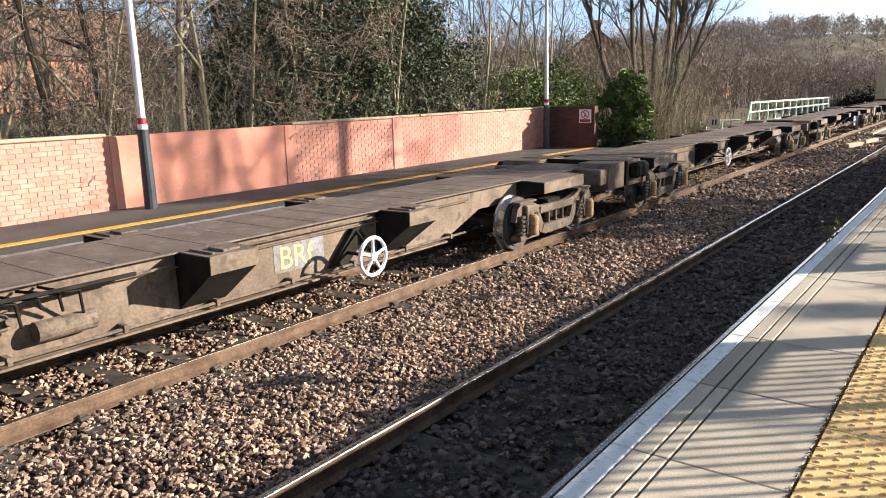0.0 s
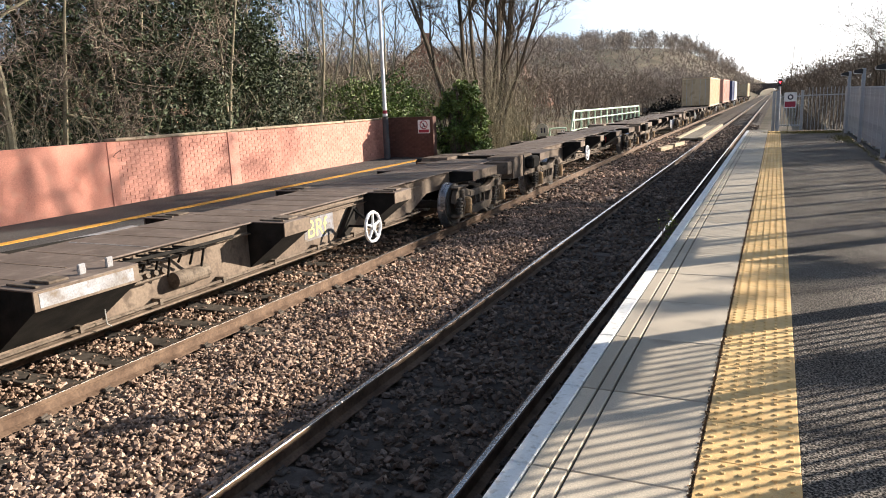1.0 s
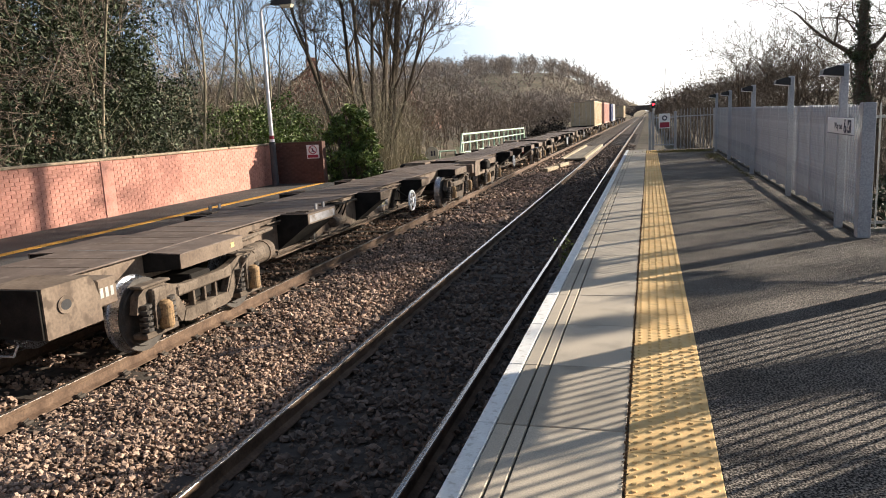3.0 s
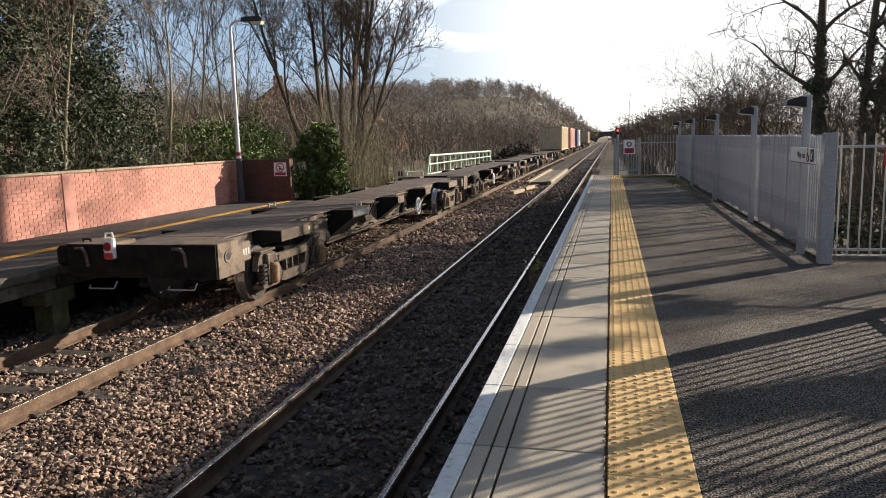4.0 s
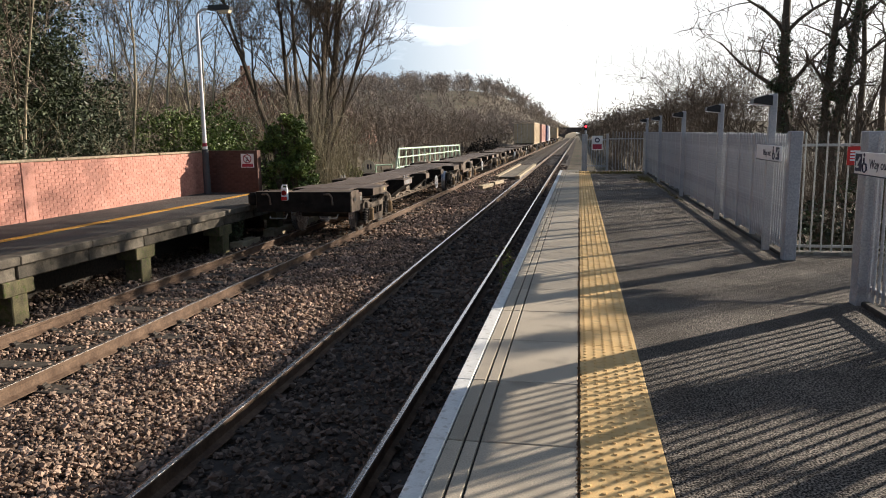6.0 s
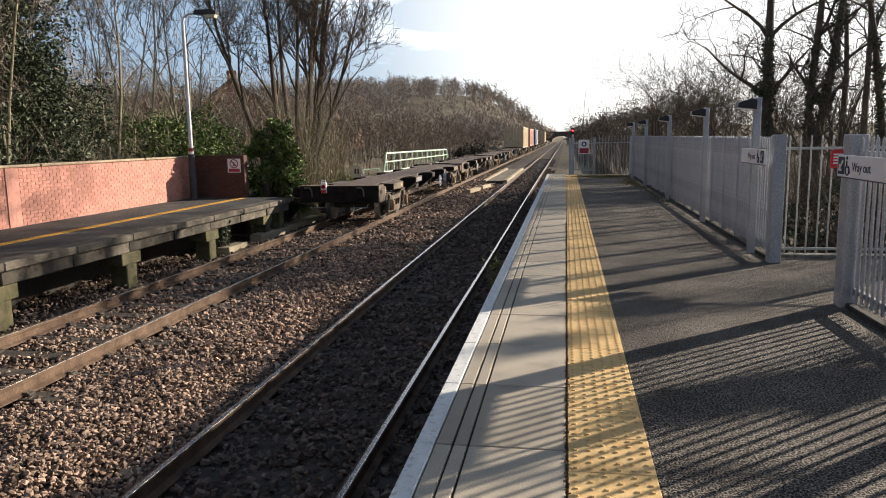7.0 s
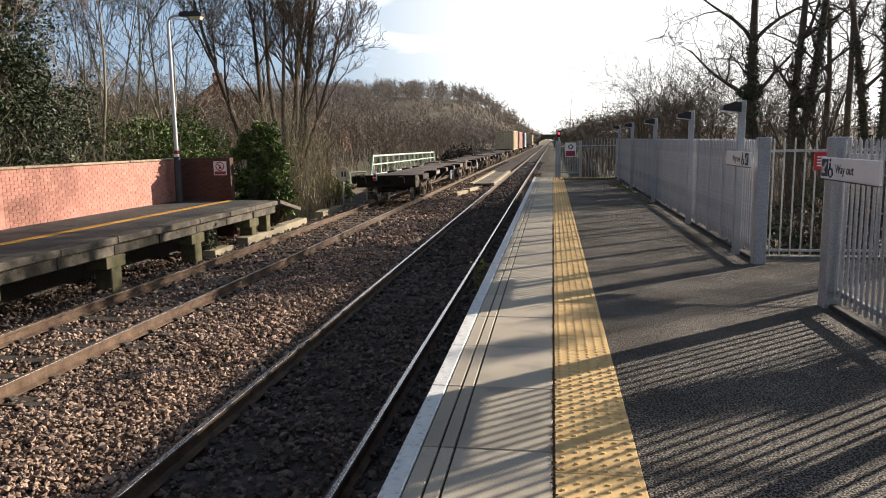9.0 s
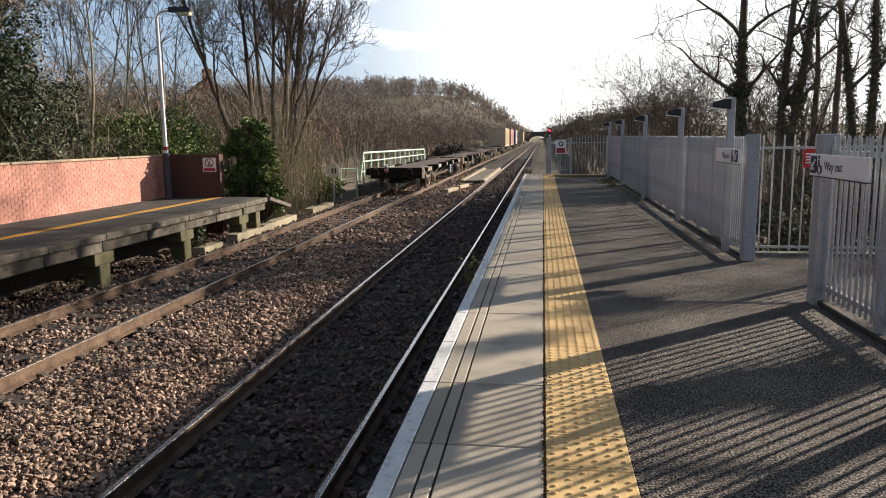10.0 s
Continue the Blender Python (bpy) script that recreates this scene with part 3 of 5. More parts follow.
def way_out_sign(y, flip):
    """A board facing the track; its own u runs to the viewer's right, that is towards -y."""
    s = empty("way_out_sign", pose(3.03, y, 1.24, 90, 0, -90), "white way out sign with arrow and wheelchair symbol on the fence", "sign", "way out signs")
    part("board", box(0, 1.15, -0.09, 0.09, -0.025, 0, 0.004), M_SIGN, s)
    part("lower_edge", box(0.003, 1.147, -0.098, -0.091, -0.03, 0.002), M_NAVY, s)
    a = 0.02 if not flip else 0.98
    part("arrow_square", box(a, a + 0.145, -0.07, 0.075, 0.0, 0.0025), M_NAVY, s)
    bm = tube((a + 0.115, 0.045, 0.004), (a + 0.035, -0.035, 0.004), 0.009, None, 6)
    bm = box(a + 0.03, a + 0.085, -0.042, -0.026, 0.0025, 0.005, 0, bm)
    part("arrow", box(a + 0.03, a + 0.046, -0.042, 0.015, 0.0025, 0.005, 0, bm), M_SIGN, s)
    c = 0.235 if not flip else 0.88
    bm = None
    for i in range(14):
        t0, t1 = 2.2 + i * 0.30, 2.2 + (i + 1) * 0.30
        bm = tube((c + 0.042 * math.cos(t0), -0.03 + 0.042 * math.sin(t0), 0.003), (c + 0.042 * math.cos(t1), -0.03 + 0.042 * math.sin(t1), 0.003), 0.006, None, 5, bm)
    bm = pipe([(c - 0.02, 0.045, 0.003), (c - 0.015, -0.005, 0.003), (c + 0.03, -0.005, 0.003), (c + 0.05, -0.055, 0.003)], 0.007, 5, bm)
    part("wheelchair_symbol", tube((c - 0.02, 0.068, 0.001), (c - 0.02, 0.068, 0.005), 0.015, None, 8, bm), M_NAVY, s)
    words("Way out", 0.105, M_NAVY, s, pose(0.33 if not flip else 0.36, -0.035, 0.002))


way_out_sign(7.52, False)
way_out_sign(11.05, True)
red_sign = empty("red_notice", pose(3.99, 10.27, 1.20, 90, 0, 0), "small red notice with white lines on the bar fence", "sign")
part("board", box(-0.11, 0.22, -0.11, 0.11, -0.01, 0.0, 0.004), M_RED, red_sign)
for z, w in ((0.055, 0.2), (0.02, 0.24), (-0.015, 0.21), (-0.05, 0.16)):
    part("text_bar", box(-0.08, -0.08 + w, z - 0.009, z + 0.009, 0, 0.002), M_SIGN, red_sign)


# ---- platform end gate, signal ----
def end_gate():
    g = empty("end_gate", pose(0.10, 31.0, 0.0), "grey steel gate and posts closing the platform end", "gate")
    for x in (0.80, 0.92, 1.75):
        part("post", box(x - 0.05, x + 0.05, -0.05, 0.05, -0.6, 1.42, 0.006), M_GALV, g)
    for z in (0.15, 1.2):
        part("rail", box(0.97, 1.70, -0.02, 0.02, z - 0.02, z + 0.02), M_GALV, g)
    for i in range(7):
        part("bar", box(1.03 + i * 0.1, 1.05 + i * 0.1, -0.01, 0.01, 0.1, 1.3), M_GALV, g)
    for i in range(12):
        part("bar", box(1.95 + i * 0.12, 1.97 + i * 0.12, -0.01, 0.01, -0.1, 1.5), M_GALV, g)
    part("rail", box(1.75, 3.4, -0.02, 0.02, 1.2, 1.24), M_GALV, g)
    n = empty("warning_board", pose(1.45, 30.88, 1.05, 90, 0, 0), "white and maroon warning notice on the end gate", "sign")
    part("board", box(-0.21, 0.21, -0.26, 0.30, -0.01, 0), M_SIGN, n)
    part("red_panel", box(-0.18, 0.18, -0.23, -0.03, 0, 0.003), M_MAROON, n)
    part("symbol", tube((0, 0.13, 0), (0, 0.13, 0.004), 0.10, None, 16), M_NAVY, n)
    part("symbol_centre", tube((0, 0.13, 0.004), (0, 0.13, 0.006), 0.055, None, 12), M_SIGN, n)


end_gate()
signal = empty("signal", pose(1.12, 46, -1.0), "railway signal showing a red light beyond the platform", "signal")
part("post", tube((0, 0, 0), (0, 0, 2.6), 0.06), M_GALV, signal)
part("head", box(-0.11, 0.11, -0.05, 0.15, 2.58, 3.0, 0.03), M_BLACK, signal)
part("red_light", tube((0, -0.06, 2.82), (0, -0.051, 2.82), 0.055, None, 14), M_SIGNAL, signal, "lit red lamp")

# ---- far platform ----
PZ, PEX = -0.13, -7.03
far_platform = empty("platform_far", Matrix(), "old concrete-legged station platform with a worn edge and yellow line", "platform", kind="structure")
part("deck", box(-10.15, PEX - 0.36, -6, 21.0, PZ - 0.16, PZ - 0.004), M_ASPH2, far_platform, "dark asphalt deck")
coping_me = mesh_of("coping_slab", box(PEX - 0.355, PEX, 0.004, 1.57, -0.13, 0.0, 0.015), M_CONC)
beam_me = mesh_of("edge_beam", box(PEX - 0.28, PEX - 0.09, 0.01, 1.56, -0.34, -0.132, 0.012), M_CONC)
y = -6.0
i = 0
while y < 20.3:
    share("coping_slab", coping_me, far_platform, pose(0, y, PZ + rng_s.uniform(-0.004, 0.004), rng_s.uniform(-0.2, 0.2)))
    share("edge_beam", beam_me, far_platform, pose(rng_s.uniform(-0.015, 0.015), y, PZ))
    if i % 2 == 0:
        part("pier", box(PEX - 0.42, PEX - 0.08, y - 0.16, y + 0.16, -1.5, PZ - 0.36, 0.015), M_PIER, far_platform, "mossy concrete pier")
        part("pier_cap", box(PEX - 0.48, PEX - 0.07, y - 0.30, y + 0.30, PZ - 0.56, PZ - 0.342, 0.012), M_PIER, far_platform)
    y += 1.575
    i += 1
part("pier", box(PEX - 0.40, PEX - 0.14, 20.2, 20.5, -1.5, PZ - 0.34, 0.015), M_PIER, far_platform)
# open underneath: this near-black sheet stands for the shade below the deck
part("back_wall", box(-9.2, -9.0, -6, 21, -1.6, PZ - 0.17), M_JOINT, far_platform, "near-black backing added for the shade under the deck")
part("yellow_line", box(-8.64, -8.44, -6, 20.9, PZ - 0.004, PZ + 0.002), M_YEL, far_platform, "raised yellow safety line")
for y0, y1 in ((-3.0, 3.2), (3.5, 5.6), (5.8, 8.6)):
    part("white_edge_line", box(-7.90, -7.76, y0, y1, PZ - 0.01, PZ + 0.003), M_PALE, far_platform, "worn white edge line")
stud = mesh_of("yellow_stud", tube((0, 0, 0), (0, 0, 0.006), 0.022, 0.014, 6), M_YEL)
y = 2.0
while y < 20.6:
    share("yellow_stud", stud, far_platform, pose(-8.58, y, PZ + 0.002))
    share("yellow_stud", stud, far_platform, pose(-8.50, y + 0.05, PZ + 0.002))
    y += 0.13
for a, b, h in ((PEX - 0.42, PEX, 0.0), (PEX - 1.3, PEX - 0.46, -0.02)):
    part("ramp_slab", prism([(20.98, PZ + h), (22.7, PZ - 0.36 + h), (22.7, PZ - 0.46 + h), (20.98, PZ - 0.10 + h)], "x", a, b), M_CONC, far_platform, "tilted broken concrete ramp slab")
trough_me = mesh_of("trough_lid", box(-0.16, 0.16, 0.01, 0.98, -0.2, 0.07, 0.012), M_CONC_L)
for i in range(12):
    y = 16.6 + i * 1.0
    if i in (1, 7, 8):
        continue
    t = tagged(new("cable_trough", trough_me), "pale concrete cable trough lid lying beside the track", "cable trough", "trough lids")
    t.matrix_basis = pose(-7.15 - 0.03 * i, y, bed_z(-7.2, y) + 0.13 + rng_s.uniform(-0.02, 0.03), rng_s.uniform(-3, 3), rng_s.uniform(-4, 4), rng_s.uniform(-3, 3))

# ---- boundary wall ----
WX, WT, WB = -10.15, 1.065, PZ - 0.01
wall = empty("wall_boundary", Matrix(), "salmon-painted brick boundary wall with stone coping behind the platform", "wall", kind="structure")
part("core", box(WX - 0.22, WX - 0.012, -8, 21.2, -1.2, WT - 0.02), M_MORTAR, wall)
part("rendered_panel", box(WX - 0.05, WX + 0.006, 6.65, 10.45, WB, WT - 0.015, 0.004), M_RENDER, wall, "smooth orange-red rendered panel")
part("return_wall", box(WX, -8.50, 20.96, 21.2, -1.2, WT + 0.03), M_RETURN, wall, "return wall at the platform end, its shade put into the brick colour")
for y0, y1 in ((-8, -4.1), (-4.0, 2.0), (2.1, 6.6), (10.5, 14.6), (14.65, 18.5), (18.55, 21.2)):
    part("coping", box(WX - 0.26, WX + 0.035, y0, y1, WT - 0.018, WT + 0.035, 0.012), M_COPING, wall, "weathered coping course")
part("pilaster", box(WX - 0.01, WX + 0.022, 13.6, 13.95, WB, WT - 0.02, 0.004), M_BRICK, wall)
part("pilaster", box(WX - 0.01, WX + 0.024, 10.3, 10.5, WB, WT - 0.02, 0.004), M_RENDER, wall)
brick_me = mesh_of("brick", box(-0.014, 0.0, 0.005, 0.22, 0.004, 0.069, 0.003), M_BRICK)
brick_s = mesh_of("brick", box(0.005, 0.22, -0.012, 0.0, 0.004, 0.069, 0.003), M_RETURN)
joined = []
count = 0
for c in range(16):
    z = WB + c * 0.0735
    y = -3.0 - (0.112 if c % 2 else 0)
    while y < 20.9:
        if not 6.5 < y + 0.1 < 10.4:
            near = 10.5 < y < 15.2
            if near and count < 300:
                share("brick", brick_me, wall, pose(WX + rng_s.uniform(-0.001, 0.002), y, z))
                count += 1
            else:
                joined.append((y, z))
        y += 0.225
vs, fs = [], []
for y, z in joined:
    b, w = len(vs), rng_s.uniform(-0.001, 0.002)
    vs += [(WX + w - d, y + 0.005 + q * 0.215, z + 0.004 + h * 0.065) for d in (0, 0.013) for q in (0, 1) for h in (0, 1)]
    fs += [(b, b + 2, b + 3, b + 1), (b, b + 1, b + 5, b + 4), (b + 2, b + 6, b + 7, b + 3), (b + 1, b + 3, b + 7, b + 5), (b, b + 4, b + 6, b + 2)]
rest = new("brickwork", raw("brickwork", vs, fs, M_BRICK))
rest.parent = wall
rest["kind"] = "stuff"
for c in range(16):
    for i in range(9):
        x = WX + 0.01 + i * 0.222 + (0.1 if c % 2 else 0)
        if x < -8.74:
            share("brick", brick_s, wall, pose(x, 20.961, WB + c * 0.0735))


def no_entry_notice():
    n = empty("no_crossing_notice", pose(-8.80, 20.94, 0.80, 90, 0, 0), "white notice with a red prohibition ring on the return wall", "sign")
    part("board", box(-0.2, 0.2, -0.2, 0.2, -0.012, 0, 0.004), M_SIGN, n)
    bm = None
    for i in range(18):
        a, b = i * math.pi / 9, (i + 1) * math.pi / 9
        bm = tube((0.12 * math.cos(a), 0.055 + 0.12 * math.sin(a), 0.002), (0.12 * math.cos(b), 0.055 + 0.12 * math.sin(b), 0.002), 0.014, None, 5, bm)
    part("ring", tube((-0.085, 0.14, 0.002), (0.085, -0.03, 0.002), 0.012, None, 5, bm), M_MAROON, n)
    bm = pipe([(0.0, 0.10, 0.002), (0.0, 0.04, 0.002), (-0.04, -0.03, 0.002)], 0.014, 5)
    bm = pipe([(0.0, 0.04, 0.002), (0.035, -0.02, 0.002)], 0.012, 5, bm)
    part("figure_symbol", bm, M_NAVY, n)
    part("text_panel", box(-0.17, 0.17, -0.18, -0.09, 0, 0.002), M_MAROON, n)


no_entry_notice()


def lamp_post(x, y, lean):
    p = empty("lamp_post", pose(x, y, PZ, 0, lean, 0), "tall silver lamp post with a dark grey base section", "lamp post", "platform lamps")
    part("base", tube((0, 0, -0.02), (0, 0, 1.28), 0.105, 0.09, 14), M_POST_D, p, "dark grey base section")
    part("band", tube((0, 0, 1.28), (0, 0, 1.36), 0.075, 0.075, 14), M_SIGN, p, "white band")
    part("collar", tube((0, 0, 1.36), (0, 0, 1.46), 0.068, 0.066, 14), M_MAROON, p)
    part("pole", tube((0, 0, 1.46), (0, 0, 4.95), 0.06, 0.045, 14), M_POST_W, p, "silver pole")
    part("arm", pipe([(0, 0, 4.93), (0.04, 0, 5.06), (0.16, 0, 5.14), (0.42, 0, 5.17)], 0.035, 10), M_POST_W, p)
    part("lantern", prism([(0.38, 5.12), (0.42, 5.24), (0.95, 5.24), (1.05, 5.18), (1.03, 5.10), (0.70, 5.10)], "y", -0.11, 0.11), M_POST_D, p, "dark lantern housing")
    part("lens", prism([(0.66, 5.10), (1.02, 5.10), (0.98, 5.02), (0.72, 5.02)], "y", -0.09, 0.09), M_GLASS, p, "pale lantern lens")
    return p


lamp_post(-9.75, 7.02, 0)
lamp_post(-9.85, 20.45, 0)

# ---- the train ----
HL = 8.99  # half a wagon's length
DZ = 1.06  # deck over rail


def outrigger(bm, y0, y1, s, d=0.17):
    """The black web of a box arm from the spine to the side, deep at its root."""
    prof = [(s * 0.56, DZ - 0.012), (s * 1.135, DZ - 0.012), (s * 1.135, DZ - d), (s * 0.56, DZ - 0.60)]
    return prism(prof, "y", y0 + 0.01, y1 - 0.01, bm)


def bogie_meshes():
    upper = [(-1.32, 0.50), (-1.26, 0.70), (-1.10, 0.79), (-0.90, 0.79), (-0.62, 0.69), (-0.40, 0.655), (0.40, 0.655), (0.62, 0.69), (0.90, 0.79), (1.10, 0.79), (1.26, 0.70), (1.32, 0.50), (1.18, 0.50), (1.12, 0.62), (0.86, 0.62), (0.74, 0.56), (0.55, 0.555), (-0.55, 0.555), (-0.74, 0.56), (-0.86, 0.62), (-1.12, 0.62), (-1.18, 0.50)]
    bm = prism(upper, "x", 0.93, 1.03)
    bm = prism([(-0.86, 0.615), (-0.56, 0.23), (-0.40, 0.23), (-0.46, 0.36), (-0.58, 0.56)], "x", 0.935, 1.035, bm)
    bm = prism([(0.86, 0.615), (0.56, 0.23), (0.40, 0.23), (0.46, 0.36), (0.58, 0.56)], "x", 0.935, 1.035, bm)
    bm = prism([(-0.52, 0.22), (-0.46, 0.345), (0.46, 0.345), (0.52, 0.22), (0.40, 0.19), (-0.40, 0.19)], "x", 0.925, 1.045, bm)
    bm = box(0.94, 1.05, -0.60, 0.60, 0.53, 0.66, 0.02, bm)
    for y in (-0.24, 0.0, 0.24):
        bm = box(0.94, 1.02, y - 0.022, y + 0.022, 0.33, 0.55, 0.006, bm)
    bm = box(0.90, 1.06, -1.24, -0.72, 0.765, 0.80, 0.01, bm)
    side_me = mesh_of("side_frame", box(0.90, 1.06, 0.72, 1.24, 0.765, 0.80, 0.01, bm), M_BOGIE)
    bm = tube((0.90, 0, 0.46), (1.10, 0, 0.46), 0.155, 0.14, 14)
    bm = tube((1.10, 0, 0.46), (1.13, 0, 0.46), 0.11, 0.09, 14, bm)
    bm = box(0.90, 1.09, -0.29, 0.29, 0.20, 0.27, 0.012, bm)
    bm = box(0.96, 1.10, -0.12, 0.12, 0.56, 0.74, 0.02, bm)
    bm = pipe([(1.12, -0.15, 0.30), (1.14, -0.17, 0.50), (1.10, -0.10, 0.62)], 0.014, 6, bm)
    axlebox_me = mesh_of("axlebox", bm, M_BOGIE)
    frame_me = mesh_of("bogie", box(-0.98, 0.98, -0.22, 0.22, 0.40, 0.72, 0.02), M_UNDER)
    bm = None
    for k in range(5):
        bm = tube((0, 0, k * 0.066), (0, 0, k * 0.066 + 0.036), 0.076, 0.076, 14, bm)
    bm = tube((0, 0, 0), (0, 0, 0.29), 0.04, None, 8, bm)
    spring_me = mesh_of("spring", bm, M_WHEEL)
    damp = mesh_of("damper", tube((0, 0, 0.14), (0, 0, 0.17), 0.08, 0.045, 20, tube((0, 0, 0.10), (0, 0, 0.14), 0.088, 0.08, 20, tube((0, 0, -0.12), (0, 0, 0.10), 0.085, 0.088, 20, tube((0, 0, -0.15), (0, 0, -0.12), 0.07, 0.085, 20)))), M_SPRING)
    bm = tube((0.70, 0, 0), (0.81, 0, 0), 0.40, 0.40, 32)
    bm = tube((0.81, 0, 0), (0.84, 0, 0), 0.33, 0.16, 24, bm)
    bm = tube((0.846, 0, 0), (0.87, 0, 0), 0.37, 0.36, 32, bm)
    for k in range(6):
        a = k * math.pi / 3
        bm = tube((0.86, 0.24 * math.cos(a), 0.24 * math.sin(a)), (0.885, 0.24 * math.cos(a), 0.24 * math.sin(a)), 0.03, None, 6, bm)
    bm = tube((0.840, 0, 0), (0.852, 0, 0), 0.4235, 0.4235, 40, bm)
    disc_me = mesh_of("wheel", bm, M_WHEEL)
    tr = tube((0.715, 0, 0), (0.842, 0, 0), 0.428, 0.425, 40)
    tread_me = mesh_of("tread", tube((0.685, 0, 0), (0.715, 0, 0), 0.452, 0.452, 40, tr), M_TYRE)
    axle_me = mesh_of("wheelset", tube((-0.9, 0, 0), (0.9, 0, 0), 0.08, None, 10), M_WHEEL)
    return frame_me, spring_me, damp, axle_me, disc_me, tread_me, side_me, axlebox_me


BOGIE = bogie_meshes()
wheelsets = []


def wagon():
    w = empty("container_flat_wagon", Matrix(), "empty dusty brown spine container wagon with side outriggers", "rail wagon", "train wagons")
    # spine with sloped ends over the bogies
    prof = [(-HL + 0.3, DZ - 0.02), (HL - 0.3, DZ - 0.02), (HL - 0.3, DZ - 0.33), (4.9, DZ - 0.33), (4.0, DZ - 0.66), (-4.0, DZ - 0.66), (-4.9, DZ - 0.33), (-HL + 0.3, DZ - 0.33)]
    part("spine", prism(prof, "x", -0.57, 0.57), M_WAGON, w, "fish-bellied centre spine")
    part("deck_plate", box(-0.66, 0.66, -HL + 0.25, HL - 0.25, DZ - 0.02, DZ, 0.006), M_DECK, w, "worn steel deck plate")
    for k in range(33):
        part("deck_seam", box(-0.58, 0.60, -8.0 + 0.5 * k, -7.98 + 0.5 * k, DZ, DZ + 0.003), M_PALE if k % 5 == 2 else M_WAGON, w)
    for s in (1, -1):
        part("side_angle", box(*sorted((s * 0.571, s * 0.625)), -4.6, 4.6, DZ - 0.16, DZ - 0.145, 0.003), M_WAGON, w)
    part("bottom_flange", box(-0.64, 0.64, -4.0, 4.0, DZ - 0.685, DZ - 0.661, 0.005), M_WAGON, w)
    for s in (1, -1):
        rows = [(-8.985, -8.42, 0.5), (-3.75, -2.65, 0.17), (-0.36, 0.20, 0.17), (2.54, 3.12, 0.17), (8.42, 8.985, 0.5)]
        for y0, y1, d in rows:
            if d == 0.17:
                # web blackened for shade; plate and top keep the lit steel colours
                part("outrigger", outrigger(None, y0, y1, s), M_UNDER, w, "grimy outrigger web, its shade put into the black")
                part("outrigger_plate", box(*sorted((s * 1.136, s * 1.15)), y0, y1, DZ - 0.175, DZ - 0.012, 0.003), M_WAGON, w)
                part("outrigger_top", box(*sorted((s * 0.665, s * 1.152)), y0, y1, DZ - 0.011, DZ + 0.001, 0.002), M_DECK, w)
                a, b = sorted((s * 0.72, s * 1.08))
                bm = box(a, b, y0 + 0.08, y0 + 0.12, DZ, DZ + 0.02, 0.004)
                bm = box(a + 0.1, b - 0.02, y0 + 0.22, y0 + 0.42, DZ, DZ + 0.025, 0.006, bm)
                part("container_spigot", bm, M_BOGIE, w)
            else:
                a, b = sorted((s * 0.50, s * 1.17))
                q0, q1 = (y0, y1 + 0.15) if y0 < 0 else (y1, y0 - 0.15)
                wing = [(q0, DZ + 0.06), (q1 + math.copysign(0.12, q0), DZ + 0.06), (q1 + math.copysign(0.06, q0), DZ - 0.02), (q1, DZ - 0.22), (q1, DZ - 0.42), (q0, DZ - 0.42)]
                part("headstock_wing", prism(wing, "x", a, b), M_WAGON, w)
                g0, g1 = sorted((math.copysign(8.266, y0), math.copysign(7.99, y0)))
                part("number_block", box(a + (0.06 if s > 0 else 0.03), b - (0.03 if s > 0 else 0.06), g0, g1, DZ - 0.30, DZ - 0.02, 0.015), M_WAGON, w)
                c, d2 = sorted((s * 1.172, s * (1.19 if s > 0 else 1.40)))
                if s < 0:
                    part("side_buffer", box(c, d2, y0 + 0.02, y1 - 0.02, DZ - 0.27, DZ + 0.02, 0.05), M_UNDER, w, "rounded black end box")
        for y in (-6.55, 6.55):
            a, b = sorted((s * 0.50, s * 1.10))
            # same split: shade painted on the web only
            part("bolster_arm", prism([(s * 0.56, DZ - 0.03), (s * 1.085, DZ - 0.035), (s * 1.085, DZ - 0.20), (s * 0.56, DZ - 0.26)], "y", y - 0.54, y + 0.84), M_UNDER, w, "bolster web, blackened for its shade")
            part("bolster_plate", box(*sorted((s * 1.086, s * 1.10)), y - 0.55, y + 0.85, DZ - 0.205, DZ - 0.03, 0.004), M_WAGON, w)
            part("bolster_top", prism([(s * 0.665, DZ - 0.005), (s * 1.105, DZ - 0.02), (s * 1.105, DZ - 0.032), (s * 0.665, DZ - 0.018)], "y", y - 0.55, y + 0.85), M_DECK, w)
            part("conduit", pipe([(s * 1.09, y + 0.70, DZ - 0.21), (s * 1.12, y + 1.05, 0.80), (s * 1.13, y + 0.72, 0.62), (s * 1.12, y + 0.55, 0.36)], 0.011, 6), M_BOGIE, w, "thin bent pipe")
        for yl in (-3.2, -2.9):
            part("twistlock", box(*sorted((s * 1.0, s * 1.03)), yl, yl + 0.08, DZ, DZ + 0.10, 0.01), M_PALE, w, "white raised lock")
        bm = pipe([(s * 0.66, -4.6, DZ - 0.60), (s * 0.66, 4.4, DZ - 0.60)], 0.018, 6)
        bm = pipe([(s * 0.64, -4.2, DZ - 0.10), (s * 0.65, -2.9, DZ - 0.10)], 0.014, 6, bm)
        bm = pipe([(s * 0.63, -2.6, DZ - 0.12), (s * 0.70, -2.2, DZ - 0.18), (s * 0.62, -1.6, DZ - 0.16), (s * 0.66, -0.5, DZ - 0.12)], 0.016, 6, bm)
        bm = pipe([(s * 0.65, 0.3, DZ - 0.08), (s * 0.65, 2.4, DZ - 0.08)], 0.016, 6, bm)
        part("brake_pipe", bm, M_BOGIE, w)
        for k in range(9):
            part("pipe_bracket", box(*sorted((s * 0.56, s * 0.69)), -4.0 + k, -3.96 + k, DZ - 0.63, DZ - 0.56), M_BOGIE, w)
